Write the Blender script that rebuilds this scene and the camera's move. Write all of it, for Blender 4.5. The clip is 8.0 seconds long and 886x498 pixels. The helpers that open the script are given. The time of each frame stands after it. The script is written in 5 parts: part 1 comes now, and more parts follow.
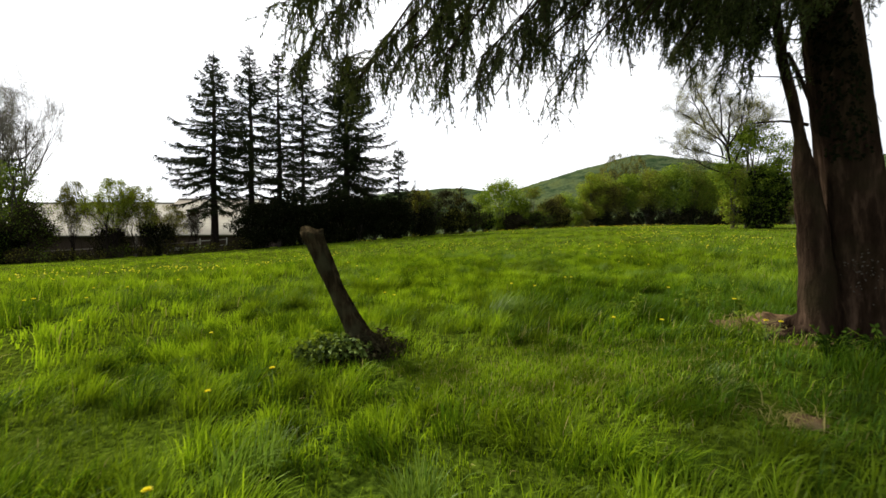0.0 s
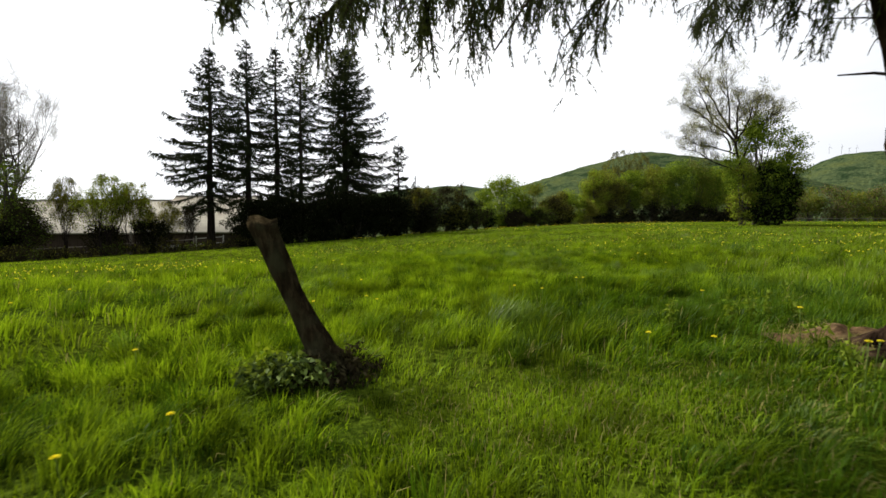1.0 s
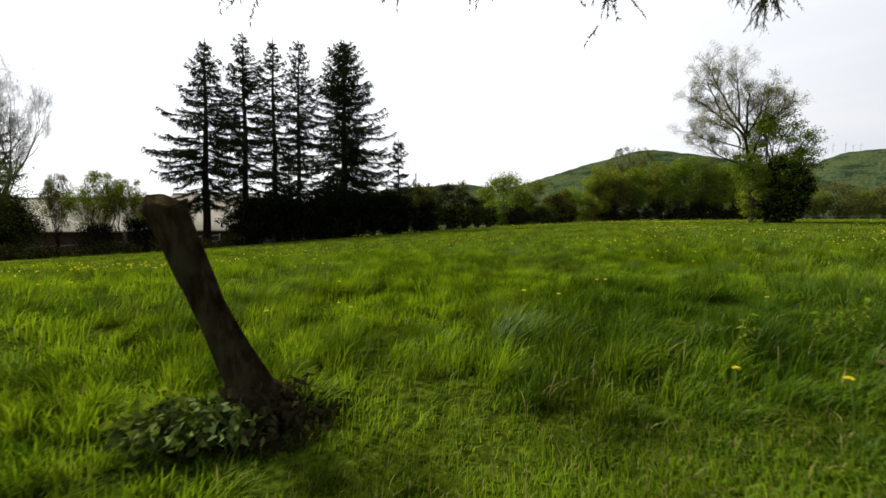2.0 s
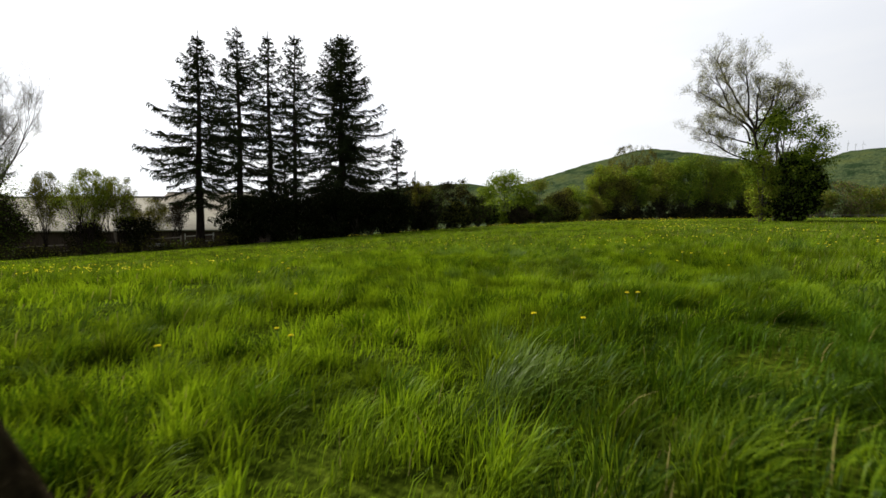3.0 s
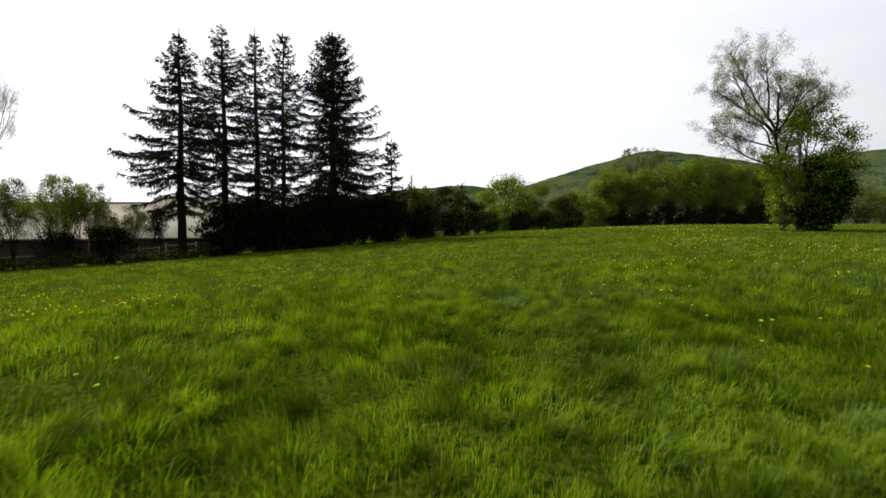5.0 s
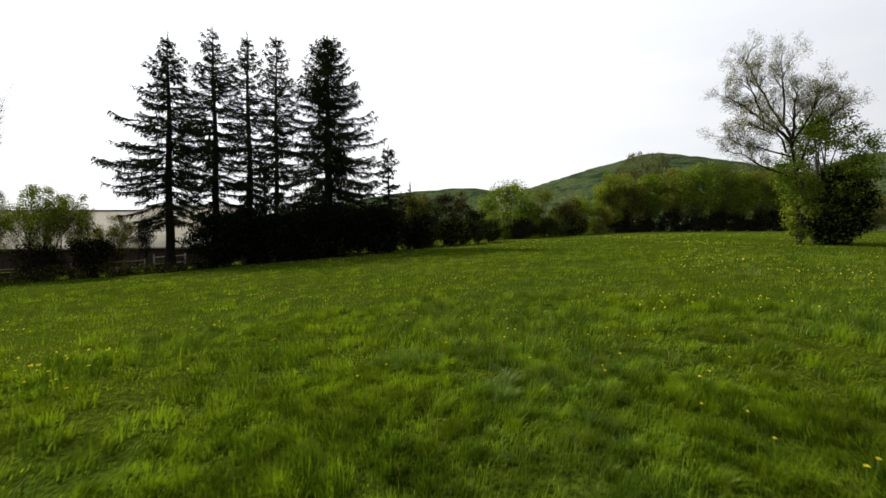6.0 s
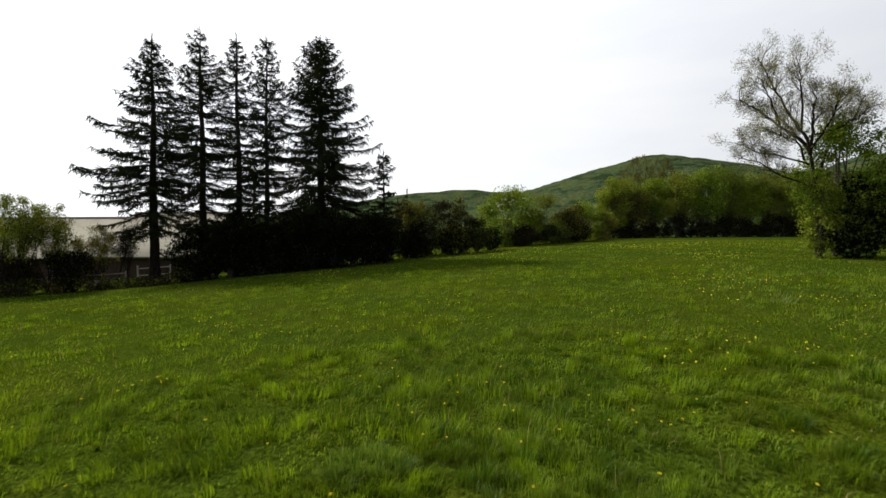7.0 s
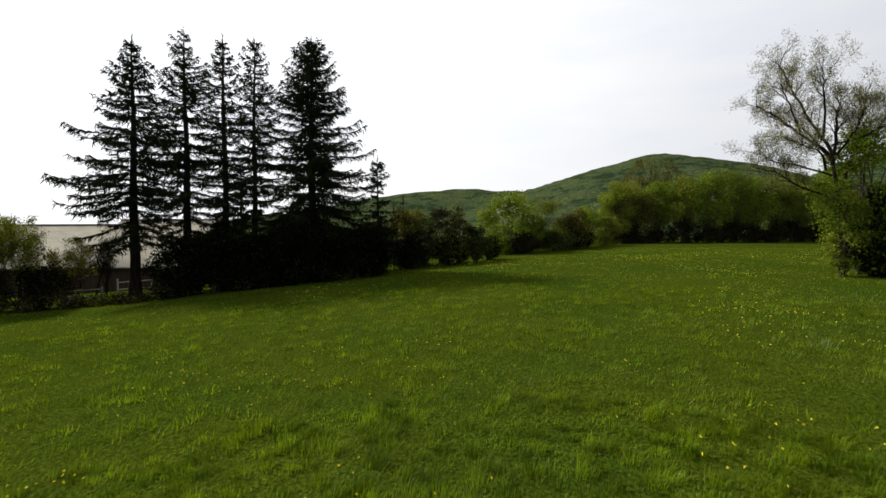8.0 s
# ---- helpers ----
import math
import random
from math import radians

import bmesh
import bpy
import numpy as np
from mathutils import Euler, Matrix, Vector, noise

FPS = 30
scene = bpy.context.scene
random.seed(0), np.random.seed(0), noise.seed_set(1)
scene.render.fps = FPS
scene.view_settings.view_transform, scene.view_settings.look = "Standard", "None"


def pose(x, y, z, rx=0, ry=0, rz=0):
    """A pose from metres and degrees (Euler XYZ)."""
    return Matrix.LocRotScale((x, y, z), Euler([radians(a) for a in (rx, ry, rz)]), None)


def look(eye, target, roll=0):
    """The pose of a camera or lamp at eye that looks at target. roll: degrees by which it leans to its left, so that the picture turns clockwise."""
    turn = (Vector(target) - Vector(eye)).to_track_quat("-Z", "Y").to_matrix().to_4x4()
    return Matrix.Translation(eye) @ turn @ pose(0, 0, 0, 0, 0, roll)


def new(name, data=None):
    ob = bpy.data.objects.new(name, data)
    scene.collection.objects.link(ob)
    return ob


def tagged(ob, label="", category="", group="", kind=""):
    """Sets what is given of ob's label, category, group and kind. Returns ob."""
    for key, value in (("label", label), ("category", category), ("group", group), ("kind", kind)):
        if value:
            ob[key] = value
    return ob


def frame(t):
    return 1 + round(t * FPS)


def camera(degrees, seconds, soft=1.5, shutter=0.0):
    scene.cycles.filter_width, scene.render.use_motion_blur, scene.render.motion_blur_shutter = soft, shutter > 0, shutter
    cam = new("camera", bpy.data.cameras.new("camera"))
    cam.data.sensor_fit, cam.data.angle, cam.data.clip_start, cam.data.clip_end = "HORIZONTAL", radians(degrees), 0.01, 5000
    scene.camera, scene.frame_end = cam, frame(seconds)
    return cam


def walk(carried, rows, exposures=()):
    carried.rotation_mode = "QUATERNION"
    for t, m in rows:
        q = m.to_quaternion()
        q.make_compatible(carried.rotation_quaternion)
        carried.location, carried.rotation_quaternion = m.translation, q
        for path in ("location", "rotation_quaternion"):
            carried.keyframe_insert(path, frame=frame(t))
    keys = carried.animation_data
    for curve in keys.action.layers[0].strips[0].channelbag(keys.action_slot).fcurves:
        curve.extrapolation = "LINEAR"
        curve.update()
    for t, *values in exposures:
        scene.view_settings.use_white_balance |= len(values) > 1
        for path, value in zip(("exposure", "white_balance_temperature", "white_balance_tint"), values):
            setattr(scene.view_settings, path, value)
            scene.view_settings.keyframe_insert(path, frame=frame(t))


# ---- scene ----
cam = camera(89.7, 8.0, soft=1.55, shutter=0.35)
METRES, EYE, TILT, LEAN, TURN = 11.0, 0.9, -1.5, 0.0, 0.0
ROWS = [
    (0.0, 0.0, 0.0, 0.0, 0.0, 0.0, -0.0),
    (0.5, 0.0046, 0.0356, 0.0001, 0.09, -0.17, 0.01),
    (1.0, 0.0101, 0.074, -0.0017, 0.22, -0.29, 0.03),
    (2.5, 0.0231, 0.206, -0.0042, 0.55, -0.52, 0.08),
    (3.0, 0.0304, 0.2552, -0.0023, 0.6, -0.55, 0.1),
    (3.5, 0.0387, 0.3057, 0.0036, 0.62, -0.53, 0.12),
    (4.0, 0.0481, 0.3574, 0.0139, 0.67, -0.51, 0.14),
    (4.5, 0.0585, 0.4113, 0.0304, 0.76, -0.44, 0.16),
    (6.0, 0.1045, 0.6073, 0.1241, 1.28, -0.0, 0.13),
    (6.5, 0.1161, 0.6815, 0.1567, 1.39, 0.1, 0.16),
    (7.0, 0.1291, 0.7595, 0.1901, 1.44, 0.19, 0.16),
    (7.5, 0.1431, 0.8403, 0.2347, 1.53, 0.19, 0.16),
    (8.0, 0.1583, 0.9236, 0.2823, 1.6, 0.05, 0.13),
]
walk(cam, [(t, pose(0, 0, EYE, TILT, LEAN, TURN) @ pose(METRES * x, METRES * y, METRES * z, 90 + pitch, roll, yaw)) for t, x, y, z, yaw, pitch, roll in ROWS],
     [(0.0, 0.55), (1.0, 0.4), (2.5, 0.14), (4.5, 0.14), (6.5, 0.04), (8.0, -0.06)])

# ---- light: hazy white sky with a soft sun ahead and to the left ----
SUN_AZ, SUN_EL = radians(-58), radians(42)  # azimuth from +y, clockwise positive
sun_dir = Vector((math.sin(SUN_AZ) * math.cos(SUN_EL), math.cos(SUN_AZ) * math.cos(SUN_EL), math.sin(SUN_EL)))
world = bpy.data.worlds.new("world")
scene.world = world
world.use_nodes = True
wt = world.node_tree
wt.nodes.clear()
w_out = wt.nodes.new("ShaderNodeOutputWorld")
w_bg = wt.nodes.new("ShaderNodeBackground")
w_sky = wt.nodes.new("ShaderNodeTexSky")
w_sky.sky_type, w_sky.sun_disc, w_sky.sun_elevation, w_sky.sun_rotation = "NISHITA", False, SUN_EL, SUN_AZ
w_co = wt.nodes.new("ShaderNodeTexCoord")
w_dot = wt.nodes.new("ShaderNodeVectorMath")
w_dot.operation = "DOT_PRODUCT"
w_dot.inputs[1].default_value = sun_dir
w_glow = wt.nodes.new("ShaderNodeMapRange")
w_glow.inputs["From Min"].default_value, w_glow.inputs["From Max"].default_value = -0.7, 1.0
w_glow.inputs["To Min"].default_value, w_glow.inputs["To Max"].default_value = 0.40, 1.5
w_map = wt.nodes.new("ShaderNodeMapping")
w_map.inputs["Scale"].default_value = (1.2, 1.2, 5.0)
w_noise = wt.nodes.new("ShaderNodeTexNoise")
w_noise.inputs["Scale"].default_value, w_noise.inputs["Detail"].default_value = 1.6, 5.0
w_cl = wt.nodes.new("ShaderNodeValToRGB")
w_cl.color_ramp.elements[0].position, w_cl.color_ramp.elements[0].color = 0.35, (0.88, 0.905, 0.955, 1)
w_cl.color_ramp.elements[1].position, w_cl.color_ramp.elements[1].color = 0.65, (1.0, 1.0, 1.0, 1)
w_mul = wt.nodes.new("ShaderNodeVectorMath")
w_mul.operation = "SCALE"
w_skys = wt.nodes.new("ShaderNodeVectorMath")
w_skys.operation = "SCALE"
w_skys.inputs["Scale"].default_value = 0.10
w_mix = wt.nodes.new("ShaderNodeMix")
w_mix.data_type = "RGBA"
w_sep = wt.nodes.new("ShaderNodeSeparateXYZ")
w_veil = wt.nodes.new("ShaderNodeMapRange")  # the cloud veil thins towards the zenith
w_veil.interpolation_type = "SMOOTHSTEP"
w_veil.inputs["From Min"].default_value, w_veil.inputs["From Max"].default_value = 0.42, 0.95
w_veil.inputs["To Min"].default_value, w_veil.inputs["To Max"].default_value = 0.94, 0.30
wt.links.new(w_co.outputs["Generated"], w_sep.inputs[0])
wt.links.new(w_sep.outputs["Z"], w_veil.inputs["Value"])
wt.links.new(w_veil.outputs["Result"], w_mix.inputs[0])
wt.links.new(w_co.outputs["Generated"], w_dot.inputs[0])
wt.links.new(w_dot.outputs["Value"], w_glow.inputs["Value"])
wt.links.new(w_co.outputs["Generated"], w_map.inputs["Vector"])
wt.links.new(w_map.outputs["Vector"], w_noise.inputs["Vector"])
wt.links.new(w_noise.outputs["Fac"], w_cl.inputs["Fac"])
wt.links.new(w_cl.outputs["Color"], w_mul.inputs[0])
wt.links.new(w_glow.outputs["Result"], w_mul.inputs["Scale"])
wt.links.new(w_sky.outputs["Color"], w_skys.inputs[0])
wt.links.new(w_skys.outputs[0], w_mix.inputs[6])
wt.links.new(w_mul.outputs[0], w_mix.inputs[7])
wt.links.new(w_mix.outputs[2], w_bg.inputs["Color"])
wt.links.new(w_bg.outputs[0], w_out.inputs["Surface"])
w_bg.inputs["Strength"].default_value = 1.0
sun = new("sun", bpy.data.lights.new("sun", "SUN"))
sun.data.energy, sun.data.angle, sun.data.color = 5.2, radians(6), (1.0, 0.95, 0.86)
sun.matrix_world = look(sun_dir * 60, (0, 0, 0))

# ---- materials ----
def nodes_of(name):
    m = bpy.data.materials.new(name)
    m.use_nodes = True
    nt = m.node_tree
    nt.nodes.clear()
    return m, nt, nt.nodes.new("ShaderNodeOutputMaterial")


def ramp_node(nt, source, stops):
    r = nt.nodes.new("ShaderNodeValToRGB")
    e = r.color_ramp.elements
    while len(e) < len(stops):
        e.new(0.5)
    for k, (p, c) in zip(e, stops):
        k.position, k.color = p, (*c, 1)
    nt.links.new(source, r.inputs["Fac"])
    return r.outputs["Color"]


def noise_node(nt, scale, detail=4.0, coords="Object", stretch=(1, 1, 1), rough=0.5):
    co = nt.nodes.new("ShaderNodeTexCoord")
    mp = nt.nodes.new("ShaderNodeMapping")
    mp.inputs["Scale"].default_value = stretch
    n = nt.nodes.new("ShaderNodeTexNoise")
    n.inputs["Scale"].default_value, n.inputs["Detail"].default_value, n.inputs["Roughness"].default_value = scale, detail, rough
    nt.links.new(co.outputs[coords], mp.inputs["Vector"])
    nt.links.new(mp.outputs["Vector"], n.inputs["Vector"])
    return n.outputs["Fac"]


def mix_col(nt, fac, a, b, blend="MIX"):
    m = nt.nodes.new("ShaderNodeMix")
    m.data_type, m.blend_type = "RGBA", blend
    for i, v in ((0, fac), (6, a), (7, b)):
        if isinstance(v, (int, float)):
            m.inputs[i].default_value = v
        elif isinstance(v, tuple):
            m.inputs[i].default_value = (*v, 1)
        else:
            nt.links.new(v, m.inputs[i])
    return m.outputs[2]


def leaf_mat(name, low, high, trans=0.35, rough=0.55, patch=0.5, patch_scale=0.8, gloss=0.3, thin_tint=(1.25, 1.15, 0.5), patch_rough=0.7):
    """Foliage: every leaf a shade of its own, broad patches, light through the blade."""
    m, nt, out = nodes_of(name)
    geo = nt.nodes.new("ShaderNodeNewGeometry")
    base = ramp_node(nt, geo.outputs["Random Per Island"], ((0.0, low), (1.0, high)))
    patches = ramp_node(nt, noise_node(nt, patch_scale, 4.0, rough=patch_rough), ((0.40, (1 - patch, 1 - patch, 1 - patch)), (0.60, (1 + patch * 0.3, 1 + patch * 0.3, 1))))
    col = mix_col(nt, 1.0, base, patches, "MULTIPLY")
    p = nt.nodes.new("ShaderNodeBsdfDiffuse")
    nt.links.new(col, p.inputs["Color"])
    t = nt.nodes.new("ShaderNodeBsdfTranslucent")
    nt.links.new(mix_col(nt, 1.0, col, thin_tint, "MULTIPLY"), t.inputs["Color"])
    mx = nt.nodes.new("ShaderNodeMixShader")
    mx.inputs[0].default_value = trans
    nt.links.new(p.outputs[0], mx.inputs[1])
    nt.links.new(t.outputs[0], mx.inputs[2])
    shine = nt.nodes.new("ShaderNodeBsdfGlossy")
    shine.inputs["Roughness"].default_value = rough
    gl = nt.nodes.new("ShaderNodeMixShader")
    gl.inputs[0].default_value = gloss * 0.08
    nt.links.new(mx.outputs[0], gl.inputs[1])
    nt.links.new(shine.outputs[0], gl.inputs[2])
    nt.links.new(gl.outputs[0], out.inputs["Surface"])
    return m


def rough_mat(name, stops, scale, stretch=(1, 1, 1), rough=0.9, bump=0.5, depth=0.02, stain=None, stain_scale=1.0, gloss=0.2, metal=0.0):
    """Bark, wood, soil, sheet: two scales of noise in colour and relief."""
    m, nt, out = nodes_of(name)
    fine = noise_node(nt, scale, 6.0, stretch=stretch, rough=0.65)
    col = ramp_node(nt, fine, stops)
    if stain:
        broad = noise_node(nt, stain_scale, 4.0)
        mask = ramp_node(nt, broad, ((0.48, (0, 0, 0)), (0.66, (1, 1, 1))))
        col = mix_col(nt, mask, col, stain)
    if gloss <= 0.2:
        p = nt.nodes.new("ShaderNodeBsdfDiffuse")
        nt.links.new(col, p.inputs["Color"])
    else:
        p = nt.nodes.new("ShaderNodeBsdfPrincipled")
        p.inputs["Roughness"].default_value, p.inputs["Specular IOR Level"].default_value, p.inputs["Metallic"].default_value = rough, gloss, metal
        nt.links.new(col, p.inputs["Base Color"])
    b = nt.nodes.new("ShaderNodeBump")
    b.inputs["Strength"].default_value, b.inputs["Distance"].default_value = bump, depth
    nt.links.new(fine, b.inputs["Height"])
    nt.links.new(b.outputs[0], p.inputs["Normal"])
    nt.links.new(p.outputs[0], out.inputs["Surface"])
    return m


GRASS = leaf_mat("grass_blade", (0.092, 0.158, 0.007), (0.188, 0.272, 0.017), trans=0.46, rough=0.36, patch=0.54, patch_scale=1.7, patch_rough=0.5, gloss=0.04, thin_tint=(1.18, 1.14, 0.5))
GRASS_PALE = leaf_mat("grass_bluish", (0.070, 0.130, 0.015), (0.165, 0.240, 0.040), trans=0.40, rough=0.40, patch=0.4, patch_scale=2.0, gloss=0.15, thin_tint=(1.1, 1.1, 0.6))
# deep green of lush tufts; near the spruce it also paints in shade
GRASS_DEEP = leaf_mat("grass_lush_and_shade", (0.030, 0.070, 0.004), (0.074, 0.136, 0.010), trans=0.40, rough=0.36, patch=0.5, patch_scale=2.0, gloss=0.04)
TWIG_PALE = leaf_mat("pale_twigs", (0.16, 0.145, 0.12), (0.27, 0.25, 0.21), trans=0.1, patch=0.2, thin_tint=(1, 1, 1), gloss=0.0)
STRAW = leaf_mat("dry_straw", (0.18, 0.16, 0.05), (0.30, 0.26, 0.09), trans=0.3, rough=0.7, patch=0.2, thin_tint=(1, 1, 0.9), gloss=0.0)
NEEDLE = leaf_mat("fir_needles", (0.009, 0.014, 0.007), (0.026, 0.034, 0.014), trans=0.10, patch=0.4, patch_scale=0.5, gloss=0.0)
NEEDLE_NEAR = leaf_mat("spruce_needles", (0.022, 0.034, 0.010), (0.075, 0.095, 0.024), trans=0.25, patch=0.4, patch_scale=1.5, gloss=0.15)
LEAF_FRESH = leaf_mat("leaf_fresh", (0.17, 0.245, 0.020), (0.25, 0.33, 0.040), trans=0.4, patch=0.4, patch_scale=0.45, gloss=0.0)
LEAF_MID = leaf_mat("leaf_mid", (0.075, 0.125, 0.015), (0.12, 0.185, 0.026), trans=0.35, patch=0.5, patch_scale=0.4, gloss=0.0)
LEAF_OLIVE = leaf_mat("leaf_olive", (0.125, 0.135, 0.022), (0.18, 0.18, 0.040), trans=0.35, patch=0.45, patch_scale=0.4, gloss=0.0)
LEAF_SHADE_PLANT = leaf_mat("leaf_shade_plant", (0.014, 0.030, 0.004), (0.040, 0.072, 0.010), trans=0.25, patch=0.4, patch_scale=3.0, gloss=0.0)
# darker than real leaves: the thicket's shade is put into this colour
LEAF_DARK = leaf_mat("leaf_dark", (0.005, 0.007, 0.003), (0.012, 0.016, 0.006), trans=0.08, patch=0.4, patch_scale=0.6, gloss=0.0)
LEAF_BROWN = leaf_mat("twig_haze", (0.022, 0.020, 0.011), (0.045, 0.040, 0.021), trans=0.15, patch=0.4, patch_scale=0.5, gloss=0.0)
LEAF_TAN = leaf_mat("twig_tan", (0.075, 0.062, 0.030), (0.135, 0.112, 0.056), trans=0.2, patch=0.4, patch_scale=0.5, gloss=0.0)
LEAF_BUD = leaf_mat("leaf_buds", (0.22, 0.23, 0.10), (0.32, 0.33, 0.17), trans=0.45, patch=0.25, gloss=0.0)
LEAF_IVY = leaf_mat("leaf_ivy", (0.035, 0.062, 0.012), (0.16, 0.22, 0.055), trans=0.25, rough=0.6, patch=0.5, patch_scale=5.0, gloss=0.1)
LEAF_WEED = leaf_mat("leaf_weed", (0.10, 0.16, 0.015), (0.20, 0.26, 0.035), trans=0.35, patch=0.3, patch_scale=3.0, gloss=0.0)
PETAL = leaf_mat("dandelion_petals", (0.85, 0.70, 0.015), (0.95, 0.86, 0.05), trans=0.25, patch=0.1, thin_tint=(1, 1, 0.8))
LICHEN = leaf_mat("lichen_grey", (0.055, 0.05, 0.042), (0.12, 0.108, 0.092), trans=0.05, patch=0.2, thin_tint=(1, 1, 1), gloss=0.0)
BLOSSOM = leaf_mat("white_blossom", (0.45, 0.45, 0.34), (0.62, 0.62, 0.50), trans=0.3, patch=0.1, thin_tint=(1, 1, 0.9))
BARK = rough_mat("bark_dark", ((0.30, (0.006, 0.0040, 0.0026)), (0.52, (0.026, 0.0165, 0.0105)), (0.76, (0.090, 0.058, 0.038))), 14.0, (1, 1, 0.22), bump=1.0, depth=0.07, stain=(0.022, 0.017, 0.009), stain_scale=2.6, gloss=0.05)
BARK_FAR = rough_mat("bark_fir", ((0.3, (0.008, 0.006, 0.005)), (0.7, (0.032, 0.026, 0.021))), 5.0, (1, 1, 0.3), bump=0.7, depth=0.04)
BARK_GREY = rough_mat("bark_grey", ((0.3, (0.028, 0.024, 0.019)), (0.7, (0.095, 0.084, 0.068))), 6.0, (1, 1, 0.35), bump=0.6, depth=0.03)
POST_WOOD = rough_mat("weathered_post", ((0.30, (0.006, 0.005, 0.003)), (0.52, (0.021, 0.016, 0.008)), (0.74, (0.062, 0.048, 0.026))), 20.0, (1, 1, 0.22), bump=1.0, depth=0.03, stain=(0.033, 0.032, 0.016), stain_scale=6.0, gloss=0.05)
FENCE_WOOD = rough_mat("fence_wood", ((0.3, (0.10, 0.085, 0.07)), (0.7, (0.24, 0.21, 0.17))), 14.0, (1, 1, 0.2), bump=0.5)
PALE_RAIL = rough_mat("pale_rail", ((0.3, (0.30, 0.29, 0.26)), (0.7, (0.46, 0.45, 0.41))), 9.0, bump=0.3)
SOIL = rough_mat("bare_soil", ((0.30, (0.030, 0.020, 0.011)), (0.55, (0.105, 0.066, 0.034)), (0.75, (0.20, 0.135, 0.070))), 14.0, bump=1.0, depth=0.03, stain=(0.10, 0.085, 0.04), stain_scale=4.0)
ROOF_SHEET = rough_mat("fibre_cement_roof", ((0.30, (0.225, 0.215, 0.175)), (0.70, (0.31, 0.295, 0.245))), 2.2, (0.3, 1, 1), rough=0.85, bump=0.3, stain=(0.24, 0.215, 0.175), stain_scale=0.35)
BARN_WALL = rough_mat("barn_boards", ((0.3, (0.030, 0.022, 0.017)), (0.7, (0.085, 0.065, 0.050))), 4.0, (3, 3, 0.15), bump=0.6)
BARN_TRIM = rough_mat("barn_trim", ((0.3, (0.20, 0.185, 0.155)), (0.7, (0.27, 0.25, 0.21))), 4.0, bump=0.3)
TURBINE = rough_mat("turbine_grey", ((0.3, (0.30, 0.31, 0.32)), (0.7, (0.36, 0.37, 0.38))), 0.1, rough=0.5, bump=0.0)


def field_mat():
    """Turf between the blades and meadow colour farther off."""
    m, nt, out = nodes_of("meadow_turf")
    fine = ramp_node(nt, noise_node(nt, 16.0, 8.0, rough=0.75), ((0.34, (0.006, 0.010, 0.001)), (0.49, (0.028, 0.043, 0.004)), (0.66, (0.078, 0.108, 0.010))))
    broad = ramp_node(nt, noise_node(nt, 0.22, 5.0), ((0.35, (0.85, 0.95, 0.9)), (0.65, (1.2, 1.08, 0.9))))
    col = mix_col(nt, 1.0, fine, broad, "MULTIPLY")
    p = nt.nodes.new("ShaderNodeBsdfDiffuse")
    nt.links.new(col, p.inputs["Color"])
    b = nt.nodes.new("ShaderNodeBump")
    b.inputs["Strength"].default_value, b.inputs["Distance"].default_value = 0.8, 0.06
    nt.links.new(noise_node(nt, 14.0, 6.0), b.inputs["Height"])
    nt.links.new(b.outputs[0], p.inputs["Normal"])
    nt.links.new(p.outputs[0], out.inputs["Surface"])
    return m


def hill_mat():
    """Wooded hillside with pasture patches; a little haze is painted into the muted colours."""
    m, nt, out = nodes_of("wooded_hillside")
    crowns = ramp_node(nt, noise_node(nt, 0.13, 7.0, rough=0.75), ((0.32, (0.026, 0.040, 0.018)), (0.52, (0.046, 0.064, 0.028)), (0.70, (0.068, 0.086, 0.038))))
    stand = ramp_node(nt, noise_node(nt, 0.016, 7.0, rough=0.72, stretch=(1, 1, 1.6)), ((0.42, (0.42, 0.52, 0.50)), (0.49, (1, 1, 1)), (0.62, (1.3, 1.15, 0.9))))
    col = mix_col(nt, 1.0, crowns, stand, "MULTIPLY")
    p = nt.nodes.new("ShaderNodeBsdfDiffuse")
    nt.links.new(col, p.inputs["Color"])
    b = nt.nodes.new("ShaderNodeBump")
    b.inputs["Strength"].default_value, b.inputs["Distance"].default_value = 1.0, 8.0
    nt.links.new(noise_node(nt, 0.09, 5.0), b.inputs["Height"])
    nt.links.new(b.outputs[0], p.inputs["Normal"])
    nt.links.new(p.outputs[0], out.inputs["Surface"])
    return m


TURF, HILL = field_mat(), hill_mat()


# ---- geometry helpers ----
class Geo:
    """Gathers vertices and faces in blocks and makes one mesh of them."""

    def __init__(self):
        self.v, self.q, self.t, self.n = [], [], [], 0

    def add(self, verts, quads=None, tris=None):
        verts = np.asarray(verts, float).reshape(-1, 3)
        if quads is not None and len(quads):
            self.q.append(np.asarray(quads, int).reshape(-1, 4) + self.n)
        if tris is not None and len(tris):
            self.t.append(np.asarray(tris, int).reshape(-1, 3) + self.n)
        self.v.append(verts)
        self.n += len(verts)
        return self

    def mesh(self, name, smooth=False):
        v = np.concatenate(self.v)
        q = np.concatenate(self.q) if self.q else np.zeros((0, 4), int)
        t = np.concatenate(self.t) if self.t else np.zeros((0, 3), int)
        me = bpy.data.meshes.new(name)
        me.vertices.add(len(v))
        me.vertices.foreach_set("co", v.astype(np.float32).ravel())
        me.loops.add(q.size + t.size)
        me.loops.foreach_set("vertex_index", np.concatenate([q.ravel(), t.ravel()]).astype(np.int32))
        me.polygons.add(len(q) + len(t))
        starts = np.concatenate([np.arange(len(q)) * 4, q.size + np.arange(len(t)) * 3])
        me.polygons.foreach_set("loop_start", starts.astype(np.int32))
        if smooth:
            me.polygons.foreach_set("use_smooth", np.ones(len(q) + len(t), bool))
        me.update(calc_edges=True)
        return me


